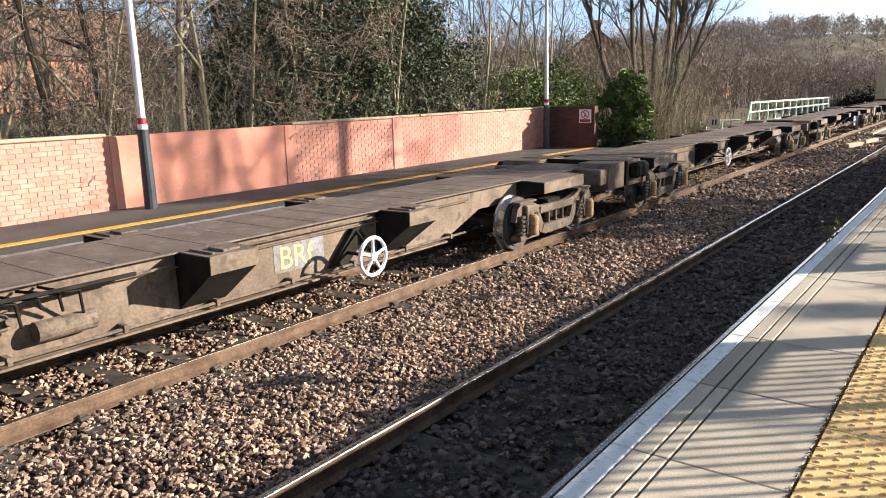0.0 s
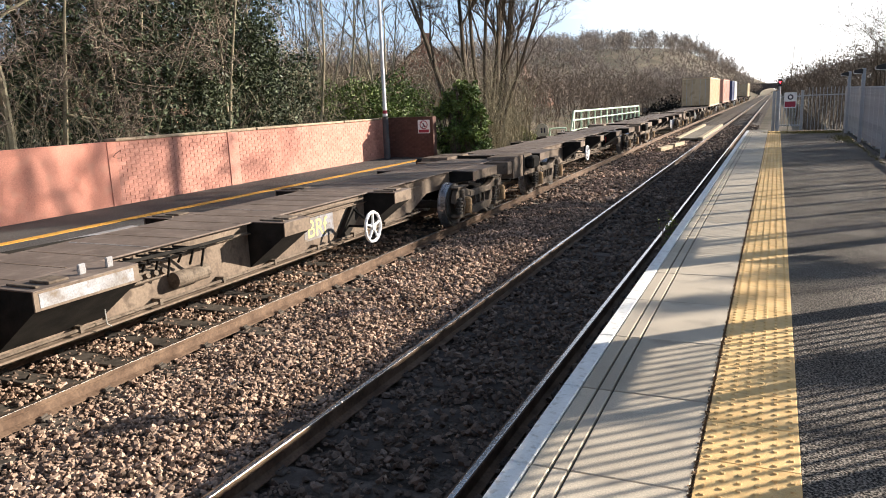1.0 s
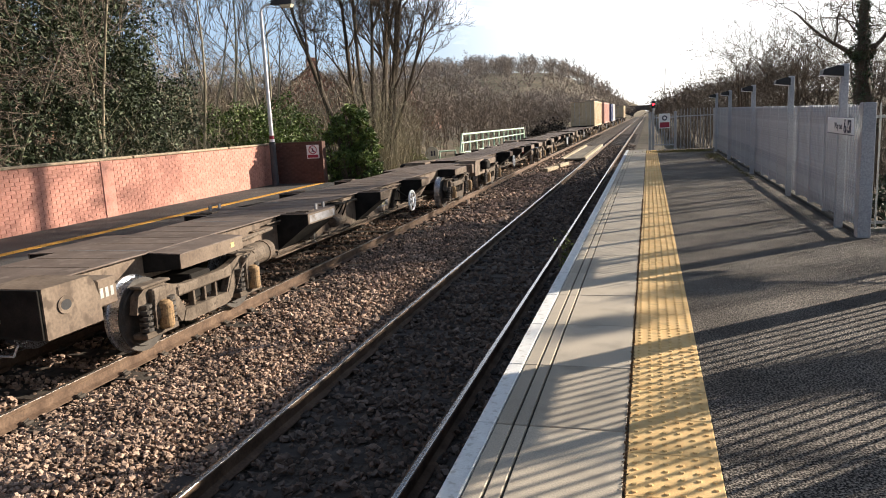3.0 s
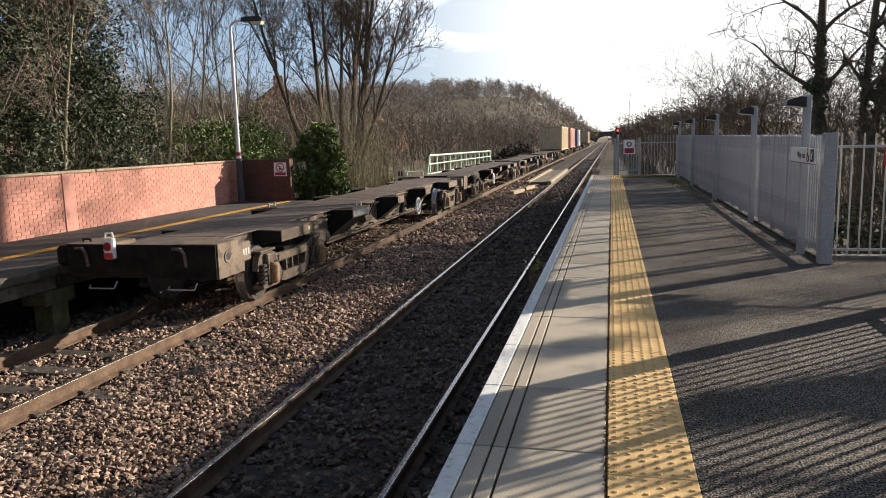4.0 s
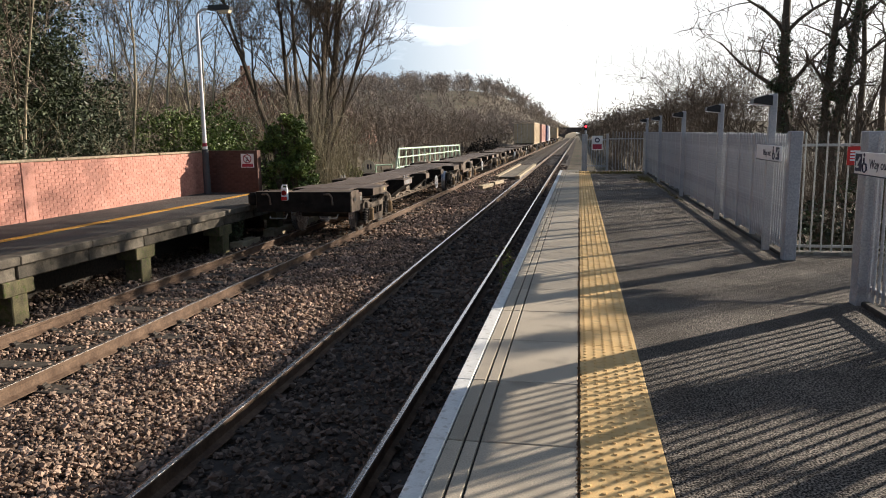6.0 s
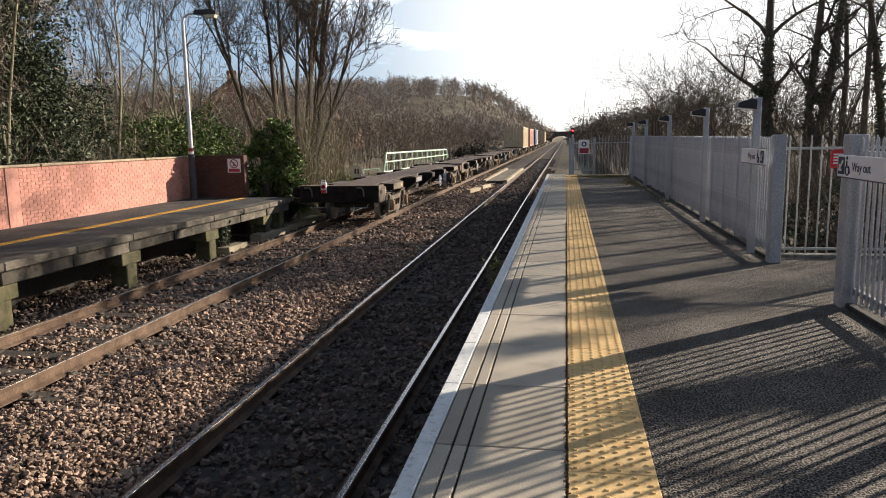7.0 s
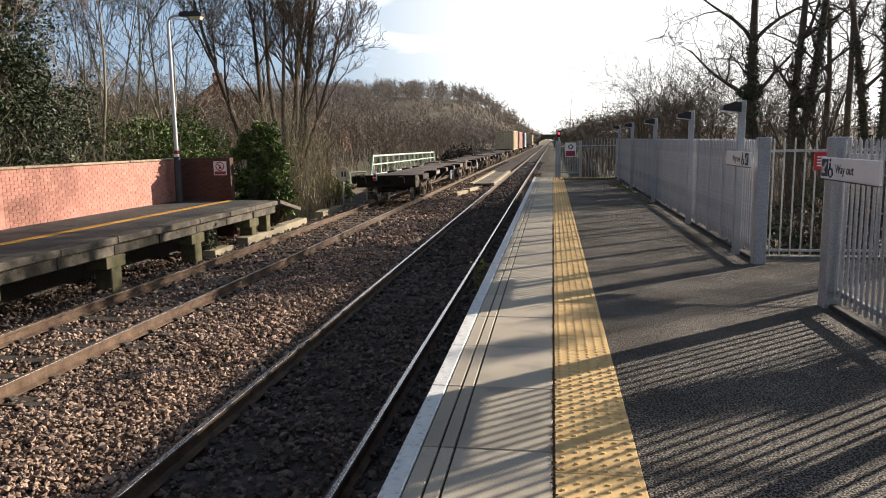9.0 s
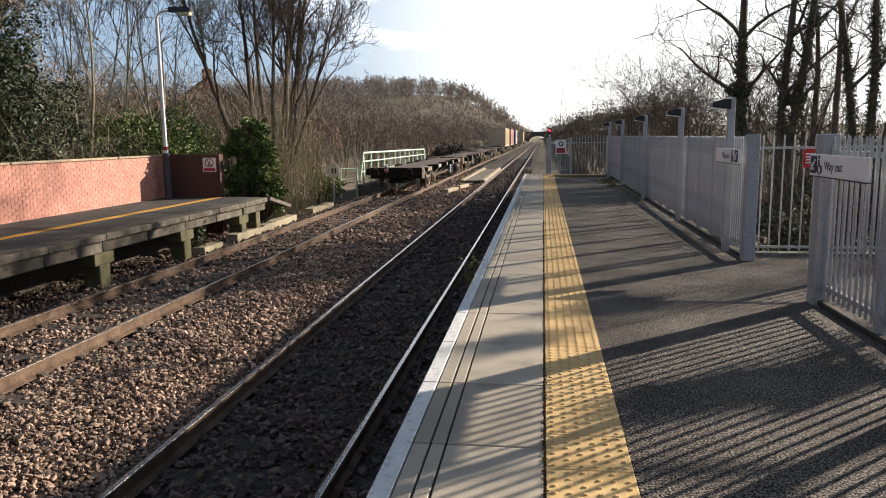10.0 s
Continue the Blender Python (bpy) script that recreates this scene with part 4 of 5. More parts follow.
        part("air_reservoir", tube((s * 0.74, -5.05, DZ - 0.45), (s * 0.74, -4.45, DZ - 0.45), 0.16, None, 16), M_BOGIE, w, "cylindrical air tank")
        part("brake_cylinder", tube((s * 0.66, -1.75, DZ - 0.42), (s * 0.66, -1.25, DZ - 0.42), 0.09, None, 14), M_BOGIE, w)
        bm = box(*sorted((s * 0.5, s * 0.72)), -2.35, -1.95, DZ - 0.34, DZ - 0.20, 0.02)
        for k in range(4):
            bm = tube((s * 0.72, -2.3 + k * 0.11, DZ - 0.27), (s * 0.77, -2.3 + k * 0.11, DZ - 0.25), 0.03, None, 8, bm)
        part("valve_block", bm, M_BOGIE, w)
        for k in range(6):
            q = -2.5 + k * 0.17
            part("brake_hose", pipe([(s * 0.60, q, DZ - 0.06), (s * (0.80 + 0.05 * (k % 3)), q + 0.06, DZ - 0.05 - 0.02 * (k % 2)), (s * 0.84, q + 0.22, DZ - 0.10), (s * 0.70, q + 0.30, DZ - 0.22 - 0.06 * (k % 3))], 0.014, 6), M_UNDER, w)
        part("brake_rod", pipe([(s * 0.90, -2.62, DZ - 0.03), (s * 0.92, -1.6, DZ - 0.05), (s * 0.80, -0.9, DZ - 0.08)], 0.02, 6), M_UNDER, w)
        part("gusset", prism([(-2.62, DZ - 0.64), (-2.30, DZ - 0.62), (-2.62, DZ - 0.40)], "x", *sorted((s * 0.575, s * 0.60))), M_WAGON, w)
        part("tank_strap", tube((s * 0.74, -4.62, DZ - 0.45), (s * 0.74, -4.56, DZ - 0.45), 0.172, None, 16), M_WAGON, w)
        part("torque_rod", tube((s * 0.78, -5.6, DZ - 0.20), (s * 0.78, -4.3, DZ - 0.14), 0.028, None, 8), M_BOGIE, w)
        part("release_handle", pipe([(s * 0.74, -2.62, DZ - 0.20), (s * 0.76, -2.62, DZ - 0.34), (s * 0.76, -2.58, DZ - 0.36)], 0.013, 6), M_RED, w, "red release handle")
        part("pull_rod", pipe([(s * 0.74, -2.75, DZ - 0.15), (s * 0.75, -2.75, DZ - 0.60), (s * 0.75, -2.70, DZ - 0.64)], 0.006, 6), M_GALV2, w)
        bm = prism([(1.65, DZ - 0.58), (2.05, DZ - 0.17), (2.16, DZ - 0.17), (2.26, DZ - 0.30), (1.92, DZ - 0.58)], "x", *sorted((s * 0.59, s * 0.66)))
        part("brake_lever", tube((s * 0.64, 2.1, DZ - 0.2), (s * 1.02, 1.98, DZ - 0.42), 0.02, None, 6, bm), M_UNDER, w)
        # hand wheel
        c = Vector((s * 1.08, 1.92, DZ - 0.44))
        bm = None
        for k in range(20):
            a, b = k * math.pi / 10, (k + 1) * math.pi / 10
            bm = tube(c + Vector((0, 0.225 * math.cos(a), 0.225 * math.sin(a))), c + Vector((0, 0.225 * math.cos(b), 0.225 * math.sin(b))), 0.024, None, 6, bm)
        for k in range(5):
            a = k * 2 * math.pi / 5 + 0.3
            bm = tube(c, c + Vector((0, 0.22 * math.cos(a), 0.22 * math.sin(a))), 0.022, 0.018, 6, bm)
        bm = tube(c - Vector((s * 0.03, 0, 0)), c + Vector((s * 0.03, 0, 0)), 0.05, None, 10, bm)
        hw = part("hand_wheel", bm, M_SIGN, w, "white five-spoked brake hand wheel")
        part("spindle", tube((s * 0.5, 1.92, DZ - 0.44), (s * 1.05, 1.92, DZ - 0.44), 0.02, None, 6), M_UNDER, w)
    for e in (1, -1):
        y = e * HL
        part("end_plate", box(-1.15, 1.15, *sorted((y + e * 0.004, y + e * 0.03)), DZ - 0.41, DZ + 0.055, 0.004), M_UNDER, w, "end plate, blackened for its shade")
        for x in (-0.62, 0.62):
            part("grab_rail", pipe([(x - 0.2, y + e * 0.02, DZ - 0.52), (x - 0.2, y + e * 0.06, DZ - 0.56), (x + 0.2, y + e * 0.06, DZ - 0.56), (x + 0.23, y + e * 0.02, DZ - 0.46)], 0.010, 6), M_GALV2, w)
        for x in (-0.78, 0.74):
            part("air_hose", pipe([(x - 0.22, y + e * 0.04, DZ + 0.0), (x - 0.06, y + e * 0.10, DZ + 0.01), (x, y + e * 0.12, DZ - 0.06), (x + 0.01, y + e * 0.10, DZ - 0.24)], 0.022, 8), M_BOGIE, w, "curved rubber air hose")
        part("coupling", tube((0, y, DZ - 0.25), (0, y + e * 0.05, DZ - 0.26), 0.06, None, 8), M_UNDER, w)
    for yb in (-6.55, 6.55):
        b = new("bogie", BOGIE[0])
        b.parent, b.matrix_basis = w, pose(0, yb, 0)
        for s in (1, -1):
            share("side_frame", BOGIE[6], b, pose(0, 0, 0, 0, 0, 0 if s == 1 else 180))
            for y in (-0.98, 0.98):
                share("axlebox", BOGIE[7], b, pose(0, y, 0, 0, 0, 0 if s == 1 else 180))
                share("damper", BOGIE[2], b, pose(s * 1.13, y + 0.02, 0.42))
                for o in (-0.21, 0.21):
                    share("spring", BOGIE[1], b, pose(s * 1.04, y + o, 0.29))
        for y in (-0.98, 0.98):
            ws = share("wheelset", BOGIE[3], w, pose(0, yb + y, 0.425))
            for turn in (0, 180):
                share("wheel", BOGIE[4], ws, pose(0, 0, 0, 0, 0, turn))
                share("tread", BOGIE[5], ws, pose(0, 0, 0, 0, 0, turn))
    return w


TAIL0 = -4.29
PITCH = 18.1
wagons = [wagon()]
for k in range(1, 10):
    wagons.append(copy_thing(wagons[0], Matrix()))
for k in (4, 5, 6, 8):
    tagged(wagons[k], "dusty brown container wagon carrying a container")
tagged(wagons[0], "empty dusty brown spine wagon at the train's tail")
w0 = wagons[0]
TAIL = 0.26  # longer overhang at the tail
part("paint_patch", box(0.571, 0.574, 0.86, 1.62, DZ - 0.50, DZ - 0.17), M_BLUEP, w0, "pale blue painted patch")
words("BRf", 0.36, M_YELP, w0, pose(0.5745, 0.93, DZ - 0.46, 90, 0, 90), "painted_mark")
part("data_panel", box(1.1505, 1.1535, -3.70, -2.72, DZ - 0.15, DZ - 0.03), M_PALE, w0, "weathered pale panel")
part("yellow_mark", box(1.100, 1.103, -6.0, -5.92, DZ - 0.14, DZ - 0.08), M_YELP, w0)
bm = box(-0.5, -0.34, -HL - TAIL - 0.12, -HL - TAIL - 0.03, DZ - 0.14, DZ + 0.16, 0.02)
bm = pipe([(-0.49, -HL - TAIL - 0.07, DZ + 0.14), (-0.47, -HL - TAIL - 0.07, DZ + 0.22), (-0.37, -HL - TAIL - 0.07, DZ + 0.22), (-0.35, -HL - TAIL - 0.07, DZ + 0.14)], 0.014, 6, bm)
tl = part("tail_lamp", bm, M_SIGN, w0, "white tail lamp with a red panel")
part("red_panel", box(-0.49, -0.35, -HL - TAIL - 0.125, -HL - TAIL - 0.121, DZ - 0.13, DZ - 0.05), M_RED, tl)
part("lamp_glass", tube((-0.42, -HL - TAIL - 0.135, DZ + 0.04), (-0.42, -HL - TAIL - 0.12, DZ + 0.04), 0.06, None, 16), M_REDL, tl)
part("hook_handle", pipe([(-1.05, -HL - TAIL + 0.2, DZ), (-1.05, -HL - TAIL + 0.2, DZ + 0.10), (-0.93, -HL - TAIL + 0.2, DZ + 0.10), (-0.93, -HL - TAIL + 0.2, DZ)], 0.014, 6), M_UNDER, w0)
for ob in list(w0.children):
    if ob.name.split(".")[0] in ("headstock_wing", "number_block", "side_buffer", "end_plate", "air_hose", "grab_rail", "coupling") and ob.data.vertices[0].co.y < -7:
        ob.matrix_basis = pose(0, -TAIL, 0) @ ob.matrix_basis
part("end_deck", box(-0.62, 0.62, -HL - TAIL, -HL + 0.28, DZ - 0.40, DZ + 0.004, 0.006), M_DECK, w0, "deck plate over the tail end")
part("hole_rim", prism([(-HL - TAIL + 0.26 + 0.10 * math.cos(k * math.pi / 8), DZ - 0.14 + 0.085 * math.sin(k * math.pi / 8)) for k in range(16)], "x", 1.1705, 1.182), M_WAGON, w0)
# no opening cut: black disc stands for the dark inside of the hole
part("headstock_hole", prism([(-HL - TAIL + 0.26 + 0.065 * math.cos(k * math.pi / 8), DZ - 0.14 + 0.05 * math.sin(k * math.pi / 8)) for k in range(16)], "x", 1.1822, 1.1832), M_BLACK, w0)
for k in range(3):
    part("painted_mark", box(1.1405, 1.1425, -8.24 - TAIL + k * 0.075, -8.195 - TAIL + k * 0.075, DZ - 0.21, DZ - 0.11), M_GALV2, w0, "worn white painted mark")


def container(name, length, material, label):
    c = empty(name, Matrix(), label, "container", "containers on the train")
    h, hw_, hl = 2.59, 1.22, length / 2
    for s in (1, -1):
        pts, y, k = [], -hl + 0.1, 0
        while y < hl - 0.1:
            pts += [(s * (hw_ - (0.035 if k % 2 else 0)), y), (s * (hw_ - (0.035 if k % 2 else 0)), min(y + 0.1, hl - 0.1))]
            y += 0.14
            k += 1
        back = [(s * (hw_ - 0.06), hl - 0.1), (s * (hw_ - 0.06), -hl + 0.1)]
        part("side_wall", prism(pts + back, "z", 0.12, h - 0.1), material, c)
        part("bottom_rail", box(*sorted((s * hw_, s * (hw_ - 0.08))), -hl, hl, 0, 0.12), material, c)
        part("top_rail", box(*sorted((s * hw_, s * (hw_ - 0.08))), -hl, hl, h - 0.1, h), material, c)
        for e in (1, -1):
            part("corner_post", box(*sorted((s * hw_, s * (hw_ - 0.12))), *sorted((e * hl, e * (hl - 0.1))), 0.12, h - 0.1), material, c)
        part("door", box(*sorted((s * 0.01, s * 1.1)), -hl + 0.04, -hl + 0.09, 0.12, h - 0.1, 0.01), material, c)
        for x in (0.35, 0.80):
            part("lock_rod", tube((s * x, -hl + 0.02, 0.15), (s * x, -hl + 0.02, h - 0.15), 0.02, None, 6), M_GALV2, c)
    part("roof", box(-hw_ + 0.06, hw_ - 0.06, -hl + 0.05, hl - 0.05, h - 0.06, h - 0.01), material, c)
    part("front_wall", box(-hw_ + 0.1, hw_ - 0.1, hl - 0.08, hl - 0.03, 0.1, h - 0.1), material, c)
    part("floor", box(-hw_ + 0.08, hw_ - 0.08, -hl + 0.05, hl - 0.05, 0.02, 0.10), M_UNDER, c)
    return c


boxes = [(container("shipping_container", 12.19, M_TAN, "long tan shipping container on a wagon"), 4, -2.3),
         (container("shipping_container", 12.19, M_CRED, "long faded red shipping container on a wagon"), 5, -2.6),
         (container("shipping_container", 6.06, M_CBLUE, "short dark blue shipping container on a wagon"), 6, -5.5),
         (container("shipping_container", 6.06, M_CWHITE, "short white shipping container on a wagon"), 6, 1.0),
         (container("shipping_container", 12.19, M_TAN, "long tan shipping container far along the train"), 9, 0.0)]

# ---- lineside ----
def green_parapet():
    g = empty("bridge_railing", Matrix(), "pale green tubular railing of an underbridge beside the track", "railing")
    x, y0, y1 = -8.35, 37.6, 57.0
    z0, z1 = -0.70, 0.76
    bm = pipe([(x, y0 - 0.9, z0), (x, y0, z1), (x, y1, z1 - 0.15), (x, y1 + 0.8, z0 - 0.1)], 0.05, 8)
    part("top_rail", bm, M_GREEN, g)
    for f in (0.36, 0.70):
        part("mid_rail", pipe([(x, y0 - 0.9 * (1 - f), z0 + (z1 - z0) * f), (x, y1, z0 + (z1 - z0) * f - 0.12)], 0.038, 8), M_GREEN, g)
    for i in range(13):
        y = y0 + (y1 - y0) * i / 12
        part("post", box(x - 0.04, x + 0.04, y - 0.04, y + 0.04, z0 - 0.25, z1 - 0.15 * i / 12), M_GREEN, g)
    part("deck_edge", box(x - 0.15, x + 0.15, y0 - 1, y1 + 1, -1.6, z0 - 0.1, 0.03), M_CONC, g)


green_parapet()
s_rail = empty("white_railing", Matrix(), "short white tube railing beside the track", "railing")
part("top_rail", pipe([(-8.35, 33.2, -1.2), (-8.35, 33.2, 0.12), (-7.75, 33.8, 0.12), (-7.75, 33.8, -1.2)], 0.035, 8), M_GREEN, s_rail)
part("mid_rail", pipe([(-8.35, 33.2, -0.35), (-7.75, 33.8, -0.35)], 0.03, 8), M_GREEN, s_rail)
plate = empty("round_track_sign", pose(-8.2, 31.5, -1.2), "round pale lineside plate with dark marks on a post", "sign")
part("post", tube((0, 0, 0), (0, 0, 1.3), 0.035), M_GALV, plate)
part("disc", tube((0, -0.05, 1.32), (0, -0.035, 1.32), 0.30, None, 24), M_GALV2, plate)
part("mark_bar", box(-0.05, 0.03, -0.056, -0.051, 1.22, 1.44), M_NAVY, plate)
part("mark_bar", box(0.08, 0.15, -0.056, -0.051, 1.22, 1.44), M_NAVY, plate)

walkway = empty("board_crossing", Matrix(), "timber walkway boards with yellowed edges between the tracks", "walkway")
for i in range(9):
    part("plank", box(-3.65, -2.75, 42.0 + i * 1.75, 43.7 + i * 1.75, -1.02 - i * 0.006, -0.93 - i * 0.006, 0.01), M_TIMBER, walkway)
for x in (-3.90, -2.72):
    part("edge_board", box(x, x + 0.24, 41.8, 58.0, -1.10, -0.88, 0.02), M_YTIMBER, walkway, "yellowed edge board")
part("support", box(-3.35, -3.2, 42.0, 42.2, -1.5, -1.03), M_UNDER, walkway)
for m in (pose(-3.55, 35.2, -0.96, 0, 3, -10), pose(-3.25, 37.4, -0.94, 0, -4, -8)):
    d = tagged(new("loose_sleeper", mesh_of("loose_sleeper", box(-0.12, 0.12, -0.9, 0.9, -0.08, 0.08, 0.015), M_YTIMBER)), "loose weathered timber lying between the tracks", "timber", "loose timbers")
    d.matrix_basis = m
cable_box = tagged(new("trackside_box", mesh_of("trackside_box", box(-0.2, 0.2, -0.9, 0.9, -0.12, 0.12, 0.02), M_CONC_L)), "pale concrete slab beside the near track", "trackside box")
cable_box.matrix_basis = pose(0.35, 41, -1.05)


def far_bridge():
    b = empty("road_bridge", pose(-1.6, 350, 0), "distant dark road bridge over the railway", "bridge")
    z0, top = FAR_Z + drop(345) - 0.4, 2.6
    arc = [(4.2 * math.cos(a), z0 + 0.8 + 2.2 * math.sin(a)) for a in [math.pi * i / 12 for i in range(13)]]
    prof = [(-22, z0), (-22, top), (22, top), (22, z0), (4.2, z0)] + arc + [(-4.2, z0)]
    part("span", prism(prof, "y", 0, 5), M_BRIDGE, b)
    part("parapet", box(-22, 22, -0.1, 0.4, top, top + 0.9), M_BRIDGE, b)


far_bridge()


def house(x, y, w, l, eaves, ridge, turn, label):
    z = ground_z(x, y) - 0.3
    h = empty("house", pose(x, y, z, 0, 0, turn), label, "house", "houses behind the trees")
    e, r = eaves - z, ridge - z
    part("wall", prism([(-w / 2, 0), (-w / 2, e), (0, r), (w / 2, e), (w / 2, 0)], "y", -l / 2, l / 2), M_HBRICK, h, "orange-red brick walls")
    for s in (1, -1):
        part("roof", prism([(s * (w / 2 + 0.3), e - 0.25), (0, r + 0.05), (0, r + 0.22), (s * (w / 2 + 0.3), e - 0.08)], "y", -l / 2 - 0.3, l / 2 + 0.3), M_ROOF, h)
    part("chimney", box(-0.4, 0.4, -0.5, 0.5, r - 0.5, r + 1.1, 0.03), M_HBRICK, h)
    for yy in (-l / 4, l / 4):
        for zz in (e - 1.5, e - 4.0):
            if zz > 0.3:
                wd = part("window", box(w / 2 - 0.05, w / 2 + 0.03, yy - 0.7, yy + 0.7, zz, zz + 1.1), M_FRAME, h)
                part("pane", box(w / 2 + 0.031, w / 2 + 0.036, yy - 0.62, yy - 0.04, zz + 0.08, zz + 1.02), M_PANE, wd)
                part("pane", box(w / 2 + 0.031, w / 2 + 0.036, yy + 0.04, yy + 0.62, zz + 0.08, zz + 1.02), M_PANE, wd)
    for zz in (e - 1.5, e - 4.0):
        if zz > 0.3:
            wd = part("window", box(-0.7, 0.7, -l / 2 - 0.03, -l / 2 + 0.05, zz, zz + 1.1), M_FRAME, h)
            part("pane", box(-0.62, -0.04, -l / 2 - 0.036, -l / 2 - 0.031, zz + 0.08, zz + 1.02), M_PANE, wd)
            part("pane", box(0.04, 0.62, -l / 2 - 0.036, -l / 2 - 0.031, zz + 0.08, zz + 1.02), M_PANE, wd)


house(-44, 20, 8, 16, 4.2, 7.0, 8, "orange brick house with a pitched tiled roof seen through bare trees")
house(-27, 60, 7, 9, 3.4, 6.2, 25, "orange brick gabled house among bare trees")
house(-29, 93, 7, 10, 2.4, 4.6, 10, "brick house with white windows beyond the trees")
house(-38, 36, 8, 12, 3.6, 6.2, 15, "brick house half hidden by the wood")


# plain unseen wall added behind the viewer, to block sky light from the rear
rear_block = tagged(new("wall_rear", mesh_of("wall_rear", box(-17, 9, -9.4, -9.0, -1.6, 5.5), M_BRIDGE)), "added unseen plain dark brick wall, blocking sky light from the rear", "wall", kind="structure")


# ---- trees ----
def grow(rng, height, spread, r0, levels=4, stems=1, upright=0.7, forks=5, fine=1.0, tilt=0.16, reach=1.0, low=0.30):
    """Branch segments of a bare tree standing at the origin."""
    segs = []

    def limb(p, d, length, r, level):
        n = max(3, int(6 - level))
        step = length / n
        for i in range(n):
            d = d + rng.normal(0, (0.10 + 0.05 * level) if level else 0.05, 3) + np.array([0, 0, 0.05 * upright])
            d /= np.linalg.norm(d)
            q = p + d * step
            ra, rb = r * (1 - 0.75 * i / n), r * (1 - 0.75 * (i + 1) / n)
            segs.append((*p, *q, max(ra, 0.004 * fine), max(rb, 0.003 * fine)))
            p = q
            if level < levels and (i >= n * (low if level == 0 else 0.1)):
                for _ in range(rng.integers(1, max(2, forks // 2 + 1))):
                    side = rng.normal(0, 1, 3)
                    side -= d * side.dot(d)
                    side /= np.linalg.norm(side) + 1e-9
                    dd = d * upright + side * spread + np.array([0, 0, 0.25 * upright])
                    limb(p, dd / np.linalg.norm(dd), length * rng.uniform(0.35, 0.6) * (reach if level == 0 else 1.0), rb * 0.6, level + 1)

    for s in range(stems):
        lean = rng.normal(0, tilt if stems > 1 else 0.04, 3)
        d = np.array([lean[0], lean[1], 1.0])
        base = np.array([rng.normal(0, 0.18 * (stems > 1)), rng.normal(0, 0.18 * (stems > 1)), -0.2])
        limb(base, d / np.linalg.norm(d), height * rng.uniform(0.8, 1.05), r0 * rng.uniform(0.7, 1.1), 0)
    return np.array(segs)


def bare_tree(name, seed, x, y, height, r0, label, material=None, stems=1, spread=0.8, upright=0.7, levels=4, forks=4, group="", ivy=0, z=None, fine=1.0, lean=0.16, reach=1.0, twig=None, low=0.30):
    rng = np.random.default_rng(seed)
    s = grow(rng, height, spread, r0, levels, stems, upright, forks, fine, lean, reach, low)
    t = empty(name, pose(x, y, ground_z(x, y) if z is None else z), label, "tree", group)
    thick = s[:, 6] > 0.022
    trunk = new("trunk", tubes_mesh("trunk", s[thick], material or M_BARK, 7))
    trunk.parent = t
    crown = new("crown", tubes_mesh("crown", s[~thick], twig or M_TWIG, 3))
    crown.parent = t
    if ivy:
        big = s[(s[:, 6] > 0.08) & (s[:, 2] < height * 0.42)]
        if len(big):
            k = rng.integers(0, len(big), ivy)
            f = rng.uniform(0, 1, (ivy, 1))
            d = rng.normal(size=(ivy, 3))
            d /= np.linalg.norm(d, axis=1, keepdims=True)
            pts = big[k, 0:3] * (1 - f) + big[k, 3:6] * f + d * (big[k, 6:7] + rng.uniform(0, 0.11, (ivy, 1)))
            iv = new("ivy", leaves_mesh("ivy", pts, 0.055, M_LEAF_D, rng))
            iv.parent = t
    return t


def evergreen(name, seed, x, y, blobs, count, leaf, material, label, z=None):
    """A leafy shrub: leaves gathered on the shells of several uneven lobes, with inner stems."""
    rng = np.random.default_rng(seed)
    t = empty(name, pose(x, y, ground_z(x, y) if z is None else z), label, "shrub", "evergreens")
    pts, segs = [], []
    vol = sum(b[3] ** 2 for b in blobs)
    for bx, by, bz, r, sz in blobs:
        n = int(count * r * r / vol)
        d = rng.normal(size=(n, 3))
        d /= np.linalg.norm(d, axis=1, keepdims=True)
        lump = np.array([noise.noise(Vector((v[0] * 2.2 + bx, v[1] * 2.2 + by, v[2] * 2.2 + seed))) for v in d])
        rad = r * (0.80 + 0.85 * lump) * rng.uniform(0.62, 1.08, n) ** 0.6
        pts.append(np.array([bx, by, bz]) + d * rad[:, None] * np.array([1, 1, sz]))
        for i in range(14):
            e = np.array([bx, by, bz]) + d[i] * r * np.array([0.9, 0.9, sz])
            segs.append((bx * 0.5, by * 0.5, 0.0, *e, 0.03, 0.006))
    lv = new("leaves", leaves_mesh("leaves", np.concatenate(pts), leaf, material, rng, 0.25))
    lv.parent = t
    st = new("stem", tubes_mesh("stem", segs, M_BARK, 4))
    st.parent = t


